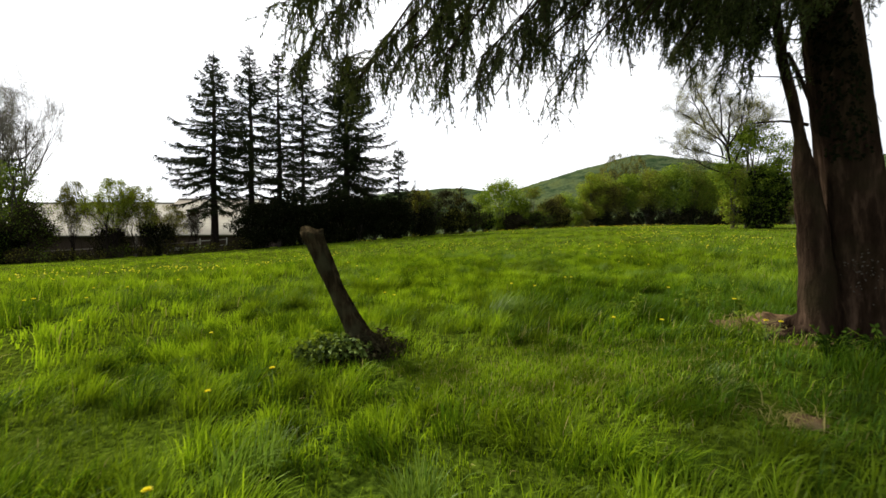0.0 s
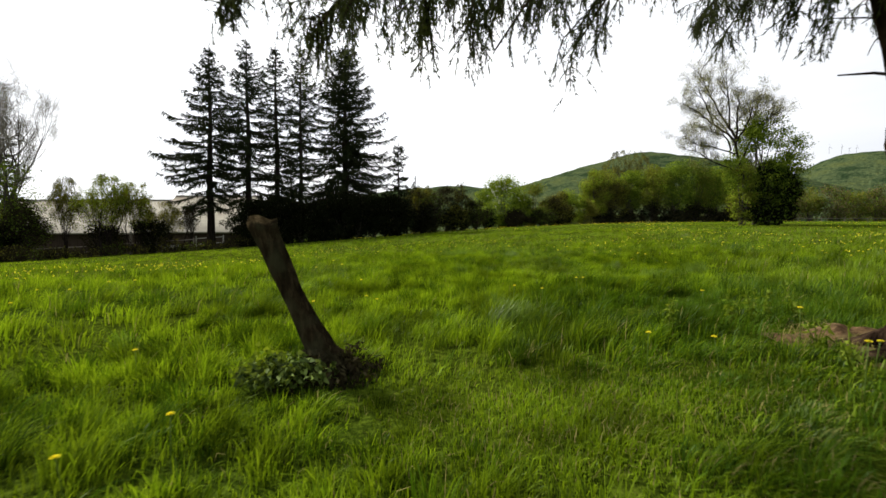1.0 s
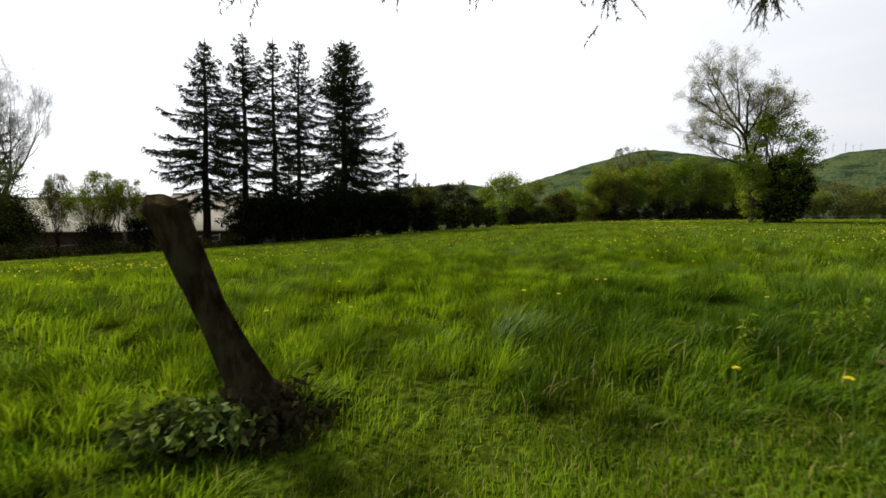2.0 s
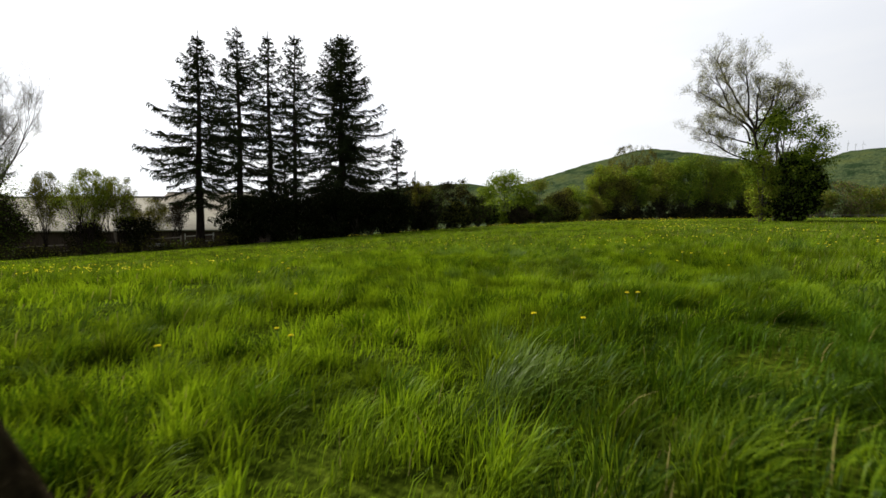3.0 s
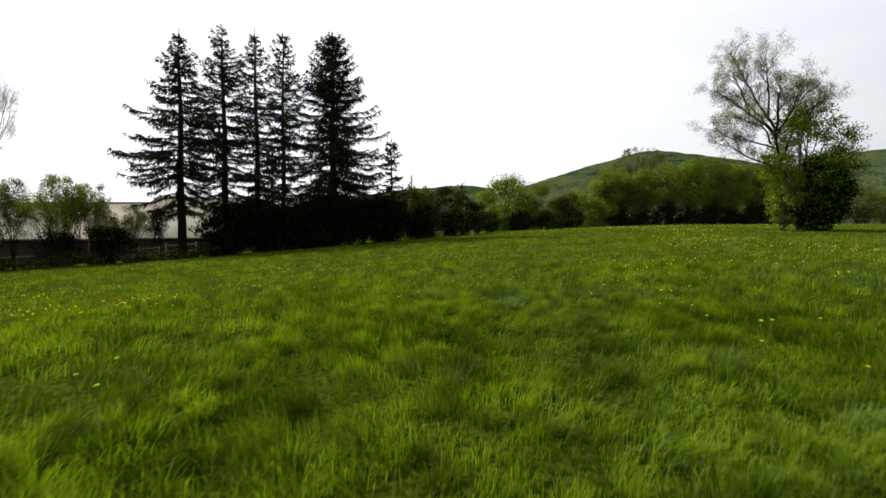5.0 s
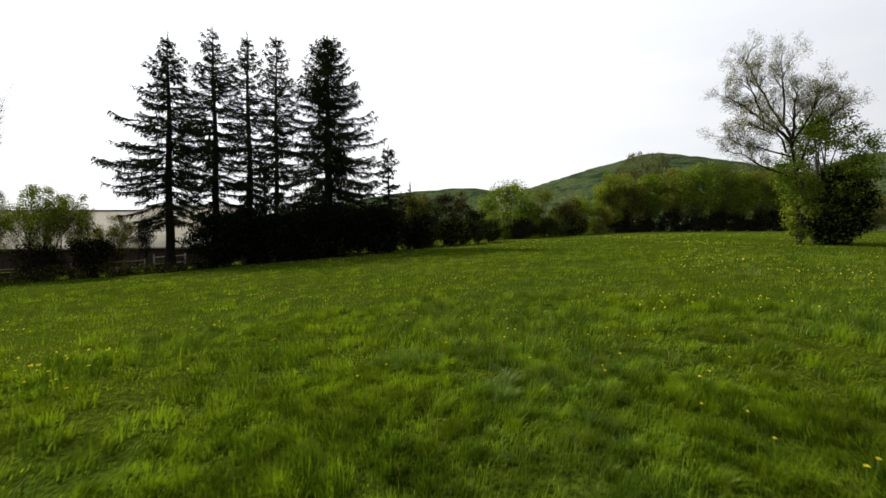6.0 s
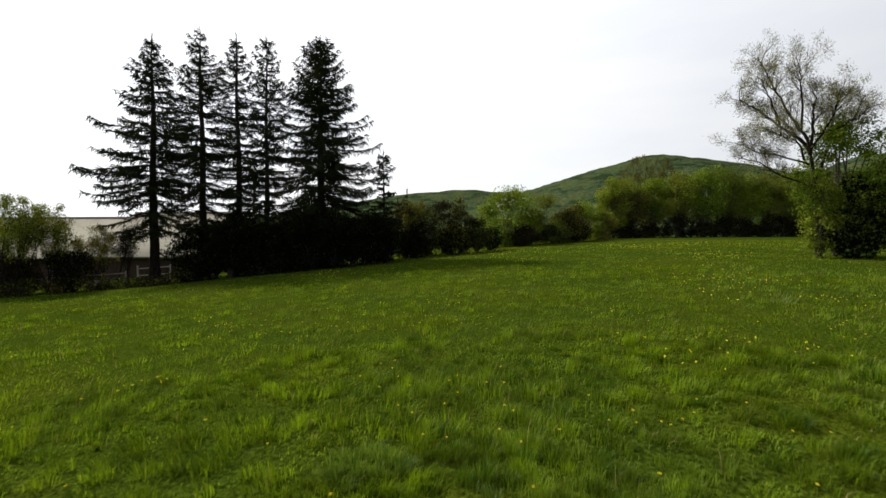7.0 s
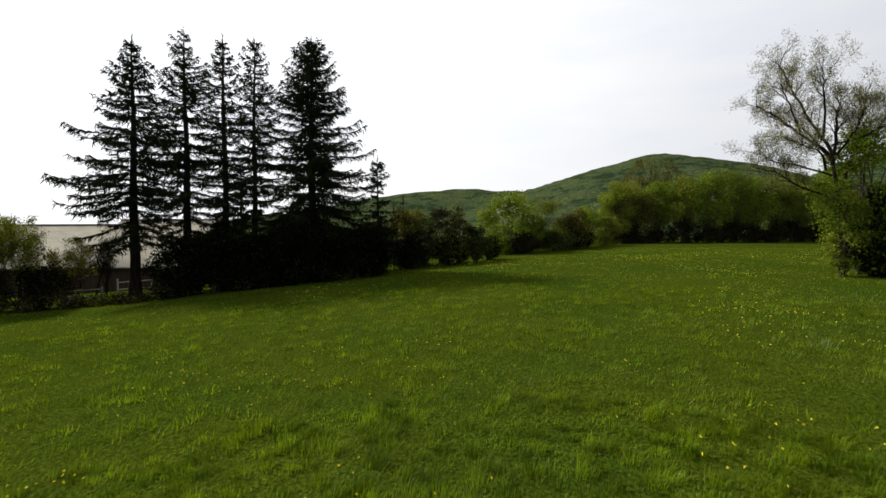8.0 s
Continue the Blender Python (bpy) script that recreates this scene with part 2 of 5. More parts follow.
def part(name, made, material, parent=None, label="", smooth=False):
    """Links a Geo, a bmesh or a ready mesh as one object, under its thing if there is one."""
    if isinstance(made, Geo):
        me = made.mesh(name, smooth)
    elif isinstance(made, bmesh.types.BMesh):
        me = bpy.data.meshes.new(name)
        made.to_mesh(me)
        made.free()
    else:
        me = made
    if not me.materials:
        me.materials.append(material)
    ob = new(name, me)
    if parent is not None:
        ob.parent = parent
    if label:
        ob["label"] = label
    return ob


def thing(name, x, y, z, label, category, group="", turn=0.0):
    ob = new(name)
    ob.matrix_world = pose(x, y, z, 0, 0, turn)
    return tagged(ob, label, category, group)


def unit(a):
    return a / np.maximum(np.linalg.norm(a, axis=-1, keepdims=True), 1e-9)


def vnoise(x, y, scale, seed=0):
    """Smooth value noise in 0..1 over the plan."""
    x, y = np.asarray(x, float) / scale + 1000.0, np.asarray(y, float) / scale + 1000.0
    xi, yi = np.floor(x).astype(np.int64), np.floor(y).astype(np.int64)
    fx, fy = x - xi, y - yi
    fx, fy = fx * fx * (3 - 2 * fx), fy * fy * (3 - 2 * fy)

    def h(a, b):
        k = (a * 374761393 + b * 668265263 + seed * 982451653) & 0xFFFFFFFF
        k = ((k ^ (k >> 13)) * 1274126177) & 0xFFFFFFFF
        return ((k ^ (k >> 16)) & 0xFFFF) / 65535.0

    return (h(xi, yi) * (1 - fx) + h(xi + 1, yi) * fx) * (1 - fy) + (h(xi, yi + 1) * (1 - fx) + h(xi + 1, yi + 1) * fx) * fy


def ground_z(x, y):
    """The lie of the field: low on the left, swelling to the right and towards the hedge."""
    x, y = np.asarray(x, float), np.asarray(y, float)
    X, Y = 40 * np.tanh(x / 40), 45 * np.tanh(y / 45)
    z = -0.1185 + 0.007 * X + 0.0407 * Y + 0.031 * X * Y / 20 - 0.02 * X * X / 20
    z = z - 0.163 * np.exp(-((x - 7) ** 2 + (y - 17) ** 2) / 100) - 0.466 * np.exp(-((x + 10) ** 2 + (y - 20) ** 2) / 100)
    z = z - 0.10 * np.exp(-((x + 1.6) ** 2 + (y - 4) ** 2) / 6) + 0.12 * np.exp(-((x - 3.0) ** 2 + (y - 3.4) ** 2) / 2.5)
    z = z - 0.22 * np.clip((y - 11) / 12, 0, 1) * np.exp(-((x - 0) ** 2 + (y - 30) ** 2) / 1600)
    near = np.exp(-((x - 1) ** 2 + (y - 15) ** 2) / 1600)
    return z + near * (0.10 * (vnoise(x, y, 2.2, 1) - 0.5) + 0.05 * (vnoise(x, y, 0.7, 2) - 0.5))


def gz(x, y):
    return float(ground_z(x, y))


def tube(geo, pts, radii, sides=6, wobble=0.0, rng=None, cap=True):
    """A tapered limb along a line of points."""
    pts, radii = np.asarray(pts, float), np.asarray(radii, float)
    tang = unit(np.gradient(pts, axis=0))
    ref = np.where(np.abs(tang[:, 2:3]) > 0.9, np.array([[1.0, 0, 0]]), np.array([[0, 0, 1.0]]))
    ref[:] = ref[0]
    u = unit(np.cross(tang, ref))
    w = np.cross(tang, u)
    a = np.arange(sides) * 2 * np.pi / sides
    r = radii[:, None] * np.ones(sides)
    if wobble and rng is not None:
        r = r * (1 + wobble * rng.uniform(-1, 1, r.shape))
    v = pts[:, None] + r[..., None] * (np.cos(a)[None, :, None] * u[:, None] + np.sin(a)[None, :, None] * w[:, None])
    i, j = np.meshgrid(np.arange(len(pts) - 1), np.arange(sides), indexing="ij")
    jn = (j + 1) % sides
    quads = np.stack([i * sides + j, i * sides + jn, (i + 1) * sides + jn, (i + 1) * sides + j], -1).reshape(-1, 4)
    verts = v.reshape(-1, 3)
    tris = None
    if cap:
        k = len(verts)
        verts = np.vstack([verts, pts[-1:] + tang[-1:] * radii[-1] * 0.5])
        top = (len(pts) - 1) * sides
        tris = [[top + s, top + (s + 1) % sides, k] for s in range(sides)]
    geo.add(verts, quads, tris)


def cards(geo, P, D, L, W, rng, belly=0.45, droop=0.0, face=None, plain=False):
    """Leaf- or spray-shaped blades: base, two sides, tip; folded a little along the midrib."""
    P, D = np.asarray(P, float), unit(np.asarray(D, float))
    n = len(P)
    L, W = np.broadcast_to(L, n)[:, None], np.broadcast_to(W, n)[:, None]
    if face is None:
        S = unit(np.cross(D, rng.normal(size=(n, 3))))
    else:  # leaves that turn their faces outwards
        S = unit(np.cross(D, unit(face) + rng.normal(0, 0.35, (n, 3))))
    if plain:  # far off a leaf is three corners
        v = np.stack([P - S * W * 0.5, P + S * W * 0.5, P + D * L - np.array([0, 0, 1.0]) * L * droop], 1)
        geo.add(v.reshape(-1, 3), None, np.arange(3 * n).reshape(-1, 3))
        return
    N = np.cross(S, D)
    mid = P + D * L * belly + N * W * 0.25
    tip = P + D * L - np.array([0, 0, 1.0]) * L * droop
    v = np.stack([P, mid + S * W * 0.5, tip, mid - S * W * 0.5], 1)
    geo.add(v.reshape(-1, 3), np.arange(4 * n).reshape(-1, 4))


def blades(geo, x, y, H, W, lean_dir, lean, rng, fine=False):
    """Grass blades bent over towards lean_dir: five vertices, or seven where they are seen close."""
    n = len(x)
    if not n:
        return
    z = ground_z(x, y) - 0.02
    base = np.stack([x, y, z], -1)
    ld = np.stack([np.cos(lean_dir), np.sin(lean_dir), np.zeros(n)], -1)
    turn = lean_dir + np.pi / 2 + rng.normal(0, 0.5, n)
    s = unit(np.stack([np.cos(turn), np.sin(turn), np.zeros(n)], -1)) * (W * 0.5)[:, None]
    up = np.array([0, 0, 1.0])
    if fine:
        def along(f):
            return base + up * (H * (f - 0.42 * lean * f ** 3))[:, None] + ld * (H * lean * 0.95 * f ** 2)[:, None]

        b1, b2, tip = along(0.42), along(0.76), along(1.0)
        v = np.stack([base - s, base + s, b1 + s, b1 - s, b2 + s * 0.75, b2 - s * 0.75, tip], 1)
        k = np.arange(n)[:, None] * 7
        geo.add(v.reshape(-1, 3), np.concatenate([k + np.array([[0, 1, 2, 3]]), k + np.array([[3, 2, 4, 5]])]), k + np.array([[5, 4, 6]]))
        return
    if W.min() > 0.012:
        tip = base + up * (H * (1.0 - 0.32 * lean))[:, None] + ld * (H * lean * 0.85)[:, None]
        geo.add(np.stack([base - s, base + s, tip], 1).reshape(-1, 3), None, np.arange(3 * n).reshape(-1, 3))
        return
    b1 = base + up * (H * 0.55)[:, None] + ld * (H * lean * 0.28)[:, None]
    b2 = base + up * (H * (1.0 - 0.32 * lean))[:, None] + ld * (H * lean * 0.95)[:, None]
    v = np.stack([base - s, base + s, b1 + s * 0.8, b1 - s * 0.8, b2], 1)
    k = np.arange(n)[:, None] * 5
    geo.add(v.reshape(-1, 3), k + np.array([[0, 1, 2, 3]]), k + np.array([[3, 2, 4]]))


# ---- ground and hills ----
def make_ground():
    n, k = 180, 8.4
    u = np.sinh(np.linspace(-k, k, n)) / np.sinh(k) * 3200
    X, Y = np.meshgrid(u + 1.0, u + 12.0, indexing="ij")
    v = np.stack([X, Y, ground_z(X, Y)], -1).reshape(-1, 3)
    i, j = np.meshgrid(np.arange(n - 1), np.arange(n - 1), indexing="ij")
    q = np.stack([i * n + j, (i + 1) * n + j, (i + 1) * n + j + 1, i * n + j + 1], -1).reshape(-1, 4)
    g = part("ground", Geo().add(v, q), TURF, smooth=True)
    tagged(g, "rolling spring meadow turf under long green grass", "ground", kind="structure")


def hill(name, cx, cy, height, sx_left, sx_right, sy, seed, label, base=0.0, shape=1.62):
    """A long wooded hill; the crown line is made uneven by the tree tops."""
    nx, ny = 210, 44
    xs, ys = np.linspace(-3.0, 3.0, nx), np.linspace(-2.0, 1.4, ny)
    A, B = np.meshgrid(xs, ys, indexing="ij")
    X = cx + np.where(A < 0, A * sx_left, A * sx_right)
    Y = cy + B * sy
    body = np.exp(-np.abs(A) ** shape) * np.exp(-(B ** 2))
    lumps = 0.05 * (vnoise(X, Y, 180, seed) - 0.5) + 0.04 * (vnoise(X, Y, 70, seed + 1) - 0.5)
    trees = 5.0 * vnoise(X, Y, 14, seed + 2) + 3.0 * vnoise(X, Y, 6, seed + 3)
    Z = base - 6 + (height - 2) * (body + lumps * body) + trees * np.minimum(1, body * 4)
    v = np.stack([X, Y, Z], -1).reshape(-1, 3)
    i, j = np.meshgrid(np.arange(nx - 1), np.arange(ny - 1), indexing="ij")
    q = np.stack([i * ny + j, (i + 1) * ny + j, (i + 1) * ny + j + 1, i * ny + j + 1], -1).reshape(-1, 4)
    h = part(name, Geo().add(v, q), HILL, smooth=True)
    return tagged(h, label, "hill", kind="structure")


make_ground()
hill("hill_1", 525, 1200, 220, 514, 600, 420, 11, "green wooded round hill beyond the meadow", 2.0, 1.42)
hill("hill_2", 64, 1700, 185, 925, 1200, 420, 23, "low wooded ridge in hazy green distance", 2.0)
hill("hill_3", 1385, 1500, 280, 420, 700, 420, 37, "far green hill that carries wind turbines", 2.0)
# ---- trees ----
def conifer(name, x, y, H, base_h, rmax, seed, label, trunk_r=0.28, widest=0.25, step=0.5, per=5, fullness=1.0, taper=0.55, needles=None, tip=0.10):
    """A tall fir: straight trunk, uneven layers of boughs that sag and turn up at the tips, flat sprays with gaps between."""
    rng = np.random.default_rng(seed)
    z0 = gz(x, y) - 0.1
    t = thing(name, x, y, z0, label, "tree", "tall firs at the field's edge")
    lean = rng.uniform(-0.010, 0.010, 2)
    zs = np.linspace(0, H, 14)
    line = np.stack([lean[0] * zs + 0.05 * np.sin(zs * 0.6 + seed), lean[1] * zs, zs], -1)
    tr = Geo()
    rad = trunk_r * (1 - zs / H) ** 0.8 + 0.02
    rad[0] *= 1.35
    tube(tr, line, rad, 9, 0.06, rng)
    lim, P, D, L, W = Geo(), [], [], [], []
    z = base_h
    while z < H - 0.35:
        f = (z - base_h) / (H - base_h)
        prof = min(1.0, 0.65 + 0.35 * f / widest) if f < widest else tip + (1 - tip) * ((1 - f) / (1 - widest)) ** taper
        turn = rng.uniform(0, 2 * np.pi)
        count = max(3, int(per + rng.uniform(-0.5, 1.5)))
        for b in range(count):
            if rng.uniform() > fullness:
                continue
            az = turn + 2 * np.pi * b / count + rng.normal(0, 0.25)
            ln = max(0.3, rmax * prof * (rng.uniform(0.7, 1.12) if rng.uniform() < 0.7 else rng.uniform(0.35, 0.7)))
            zb = z + rng.uniform(-0.12, 0.12)
            rise = 0.02 + 0.45 * f ** 1.5 + rng.uniform(-0.12, 0.10)
            s = np.linspace(0, 1, 8)
            hz = np.array([np.cos(az), np.sin(az), 0])
            side = np.cross(hz, [0, 0, 1.0])
            pts = np.array([lean[0] * zb, lean[1] * zb, zb]) + hz * (s * ln)[:, None] + side * (rng.normal(0, 0.06) * ln * s ** 2)[:, None]
            pts[:, 2] += ln * (rise * s - 0.62 * (1 - 0.8 * f) * s ** 2 + 0.36 * s ** 4)
            tube(lim, pts, 0.020 * (0.4 + ln / 4) * (1 - s * 0.85), 3, cap=False)
            nt = int(8 + ln * 19)
            ss = rng.uniform(0.03, 1.0, nt) ** 0.8
            pp = np.stack([np.interp(ss, s, pts[:, k]) for k in range(3)], -1)
            sg = rng.choice([-1, 1], nt)[:, None]
            d = hz * rng.uniform(0.3, 1.0, (nt, 1)) + side * sg * rng.uniform(0.1, 1.0, (nt, 1)) + np.array([0, 0, -1.0]) * rng.uniform(-0.15, 0.6, (nt, 1))
            small = 0.55 + 0.45 * min(1.0, ln / 1.6)
            ll = np.minimum((0.36 + 0.22 * ln * (1 - ss)) * rng.uniform(0.6, 1.15, nt), 1.0) * small
            P.append(pp), D.append(d), L.append(ll), W.append(rng.uniform(0.055, 0.13, nt))
            # smaller sprays off the first ones, hanging a little
            mid = pp + unit(d) * (ll * rng.uniform(0.2, 0.95, nt))[:, None]
            d2 = d * 0.55 + rng.normal(0, 0.45, (nt, 3)) + np.array([0, 0, -0.5])
            P.append(mid), D.append(d2), L.append(rng.uniform(0.2, 0.36 + 0.05 * ln, nt) * small), W.append(rng.uniform(0.045, 0.10, nt))
        z += step * rng.uniform(0.75, 1.55) * (1 - 0.38 * f)
    # leader shoot
    nt = 30
    ztop = rng.uniform(H - 1.0, H + 0.25, nt)
    P.append(np.stack([lean[0] * ztop, lean[1] * ztop, ztop], -1)), D.append(np.stack([rng.normal(0, 0.7, nt), rng.normal(0, 0.7, nt), np.full(nt, 0.8)], -1))
    L.append(0.12 + (H + 0.3 - ztop) * 0.26), W.append(np.full(nt, 0.06))
    cr = Geo()
    cards(cr, np.concatenate(P), np.concatenate(D), np.concatenate(L), np.concatenate(W), rng, droop=0.06, plain=True)
    part("trunk", tr, BARK_FAR, t, smooth=True)
    tagged(part("bough", lim, BARK_FAR, t), kind="stuff")
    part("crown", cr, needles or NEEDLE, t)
    return t


def grow(geo, tips, start, direction, length, radius, level, levels, rng, spread=0.6, up=0.25, kids=4, shrink=0.62, sides=6, bend=0.18):
    """A limb that forks again and again; the last order ends in tips."""
    n = 6
    d = np.array(direction, float) / np.linalg.norm(direction)
    pts, p = [np.array(start, float)], np.array(start, float)
    dirs = [d]
    for i in range(n):
        d = d + rng.normal(0, bend, 3) + np.array([0, 0, up * 0.35])
        d = d / np.linalg.norm(d)
        p = p + d * length / n
        pts.append(p.copy()), dirs.append(d)
    r = radius * np.linspace(1, 0.45, n + 1)
    tube(geo, pts, r, max(3, sides - level), cap=False)
    if level >= levels:
        tips.extend(zip(pts[2:], dirs[2:]))
        return
    for k in range(kids + (level == 0)):
        f = rng.uniform(0.3, 1.0) if k else 1.0
        i = min(n, int(f * n + 0.5))
        a = rng.normal(0, 1, 3)
        a = a - dirs[i] * a.dot(dirs[i])
        a = a / np.linalg.norm(a)
        nd = dirs[i] + a * spread * rng.uniform(0.6, 1.4) + np.array([0, 0, up])
        grow(geo, tips, pts[i], nd, length * shrink * rng.uniform(0.75, 1.2), r[i] * 0.72, level + 1, levels, rng, spread, up, kids, shrink, sides, bend)


def twig_cards(geo, tips, rng, count, size, width, spread=0.8, droop=0.0, loose=None):
    """Fine twigs or small leaves about the limb ends."""
    pos = np.array([a for a, b in tips])
    dr = np.array([b for a, b in tips])
    pick = rng.integers(0, len(pos), count)
    P = pos[pick] + rng.normal(0, loose or size * 0.35, (count, 3))
    D = dr[pick] + rng.normal(0, spread, (count, 3))
    cards(geo, P, D, rng.uniform(0.6, 1.3, count) * size, rng.uniform(0.7, 1.3, count) * width, rng, droop=droop)


def bush(name, x, y, w, h, seed, label, material, d=None, clear=0.0, clumps=26, leaves=5200, leaf=0.17, stems=5, category="bush", group="", second=None, ratio=0.3, bark=None, z=None, ragged=0.25, fill=0.35, grain=1.0):
    """A broad-leaved bush or small tree: forked stems and a crown of leaf clumps of uneven size with gaps."""
    rng = np.random.default_rng(seed)
    d = d or w * 0.8
    t = thing(name, x, y, (gz(x, y) if z is None else z) - 0.05, label, category, group)
    wood = Geo()
    cen, siz = [], []
    for c in range(clumps):
        u = rng.normal(size=3)
        u /= np.linalg.norm(u)
        k = rng.uniform(0.35, 1.0) ** 0.5
        zz = clear + (h - clear) * (0.5 + 0.5 * u[2] * k)
        f = (zz - clear) / max(h - clear, 0.1)
        belly = 0.72 + 0.28 * math.sin(math.pi * min(1, max(0, f)))
        cen.append((u[0] * k * w * 0.42 * belly, u[1] * k * d * 0.42 * belly, zz * 0.93))
        siz.append(grain * rng.uniform(0.10, 0.24) * min(w, h) * (1 + ragged * rng.normal() * 0.5))
    cen, siz = np.array(cen), np.abs(np.array(siz)) + 0.12
    order = rng.permutation(clumps)
    for s in range(stems):
        a = rng.uniform(0, 2 * np.pi)
        foot = np.array([math.cos(a), math.sin(a), 0]) * rng.uniform(0.02, 0.10) * w
        for c in order[s::stems][:4]:
            q = np.linspace(0, 1, 6)[:, None]
            goal = cen[c]
            knee = np.array([foot[0] + (goal[0] - foot[0]) * 0.25, foot[1] + (goal[1] - foot[1]) * 0.25, goal[2] * 0.55])
            pts = (1 - q) ** 2 * foot + 2 * q * (1 - q) * knee + q ** 2 * goal
            tube(wood, pts, (0.012 + 0.006 * h) * np.linspace(1, 0.25, 6), 5, 0.05, rng, cap=False)
    wgt = siz ** 2
    pick = rng.choice(clumps, leaves, p=wgt / wgt.sum())
    u = unit(rng.normal(size=(leaves, 3)))
    rad = siz[pick] * np.where(rng.uniform(size=leaves) < fill, rng.uniform(0.1, 1.0, leaves), rng.uniform(0.75, 1.15, leaves))
    P = cen[pick] + u * rad[:, None] * np.array([1.1, 1.1, 0.85])
    fit = np.array([w / np.ptp(np.percentile(P[:, 0], (2, 98))), d / np.ptp(np.percentile(P[:, 1], (2, 98))), h / np.percentile(P[:, 2], 99)])
    P *= fit
    wood.v = [v * fit for v in wood.v]
    P[:, 2] = np.maximum(P[:, 2], 0.05)
    D = u * 0.25 + rng.normal(0, 0.7, (leaves, 3)) + np.array([0, 0, -0.1])
    face = u + np.array([0, 0, 0.45])
    ll = rng.uniform(0.6, 1.4, leaves) * leaf
    part("stem", wood, bark or BARK_GREY, t, smooth=True)
    sec = rng.uniform(size=leaves) < (ratio if second else 0)
    g1 = Geo()
    cards(g1, P[~sec], D[~sec], ll[~sec], ll[~sec] * 0.62, rng, face=face[~sec], plain=y > 38)
    part("crown", g1, material, t)
    if second:
        g2 = Geo()
        cards(g2, P[sec] + u[sec] * 0.05, D[sec], ll[sec], ll[sec] * 0.62, rng, face=face[sec], plain=y > 38)
        part("outer_leaves", g2, second, t)
    return t


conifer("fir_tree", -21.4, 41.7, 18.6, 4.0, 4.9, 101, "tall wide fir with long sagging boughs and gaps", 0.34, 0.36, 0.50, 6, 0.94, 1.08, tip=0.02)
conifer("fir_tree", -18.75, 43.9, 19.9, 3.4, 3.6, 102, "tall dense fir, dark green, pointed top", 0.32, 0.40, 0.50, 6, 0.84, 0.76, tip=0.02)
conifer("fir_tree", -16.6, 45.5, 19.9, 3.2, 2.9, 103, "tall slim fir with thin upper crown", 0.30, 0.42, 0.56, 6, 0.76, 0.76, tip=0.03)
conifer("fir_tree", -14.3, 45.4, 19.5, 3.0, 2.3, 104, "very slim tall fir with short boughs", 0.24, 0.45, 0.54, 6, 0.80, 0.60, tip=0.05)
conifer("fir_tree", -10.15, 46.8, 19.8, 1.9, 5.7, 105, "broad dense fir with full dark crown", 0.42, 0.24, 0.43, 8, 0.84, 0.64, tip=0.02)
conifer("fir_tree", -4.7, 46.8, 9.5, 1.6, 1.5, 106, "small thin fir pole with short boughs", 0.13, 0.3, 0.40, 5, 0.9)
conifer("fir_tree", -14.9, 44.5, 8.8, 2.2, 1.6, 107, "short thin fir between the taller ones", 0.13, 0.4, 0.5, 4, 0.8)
conifer("spruce_spire", -3.4, 54.0, 7.0, 0.6, 0.9, 108, "slender pale grey conifer spire in the distance", 0.08, 0.2, 0.4, 4, 0.7, needles=LEAF_BROWN)
conifer("spruce_spire", -4.4, 54.4, 6.2, 0.6, 0.9, 109, "slender pale grey conifer spire in the distance", 0.08, 0.2, 0.4, 4, 0.7, needles=LEAF_BROWN)


def open_tree(name, x, y, trunks, seed, label, levels, leaf_count, leaf, material, twigs, bark=None, twig_mat=None, twig_len=0.5, category="tree", spread=0.6, up=0.25, kids=4, shrink=0.62, lean_z=None):
    """A tree before full leaf: forked limbs, fine twigs and scattered young leaves. trunks: direction, length and radius of each."""
    rng = np.random.default_rng(seed)
    t = thing(name, x, y, (gz(x, y) if lean_z is None else lean_z) - 0.1, label, category)
    wood, tips = Geo(), []
    for foot, direction, length, radius in trunks:
        grow(wood, tips, foot, direction, length, radius, 0, levels, rng, spread, up, kids, shrink, bend=0.10)
    limb = part("limb", wood, bark or BARK_GREY, t, smooth=True)
    tw = Geo()
    twig_cards(tw, tips, rng, twigs, twig_len, 0.015, 0.6)
    tagged(part("twig", tw, twig_mat or bark or BARK_GREY, limb), kind="stuff")
    if leaf_count:
        lf = Geo()
        twig_cards(lf, tips, rng, leaf_count, leaf, leaf * 0.6, 0.9)
        part("young_leaves", lf, material, t)
    return t


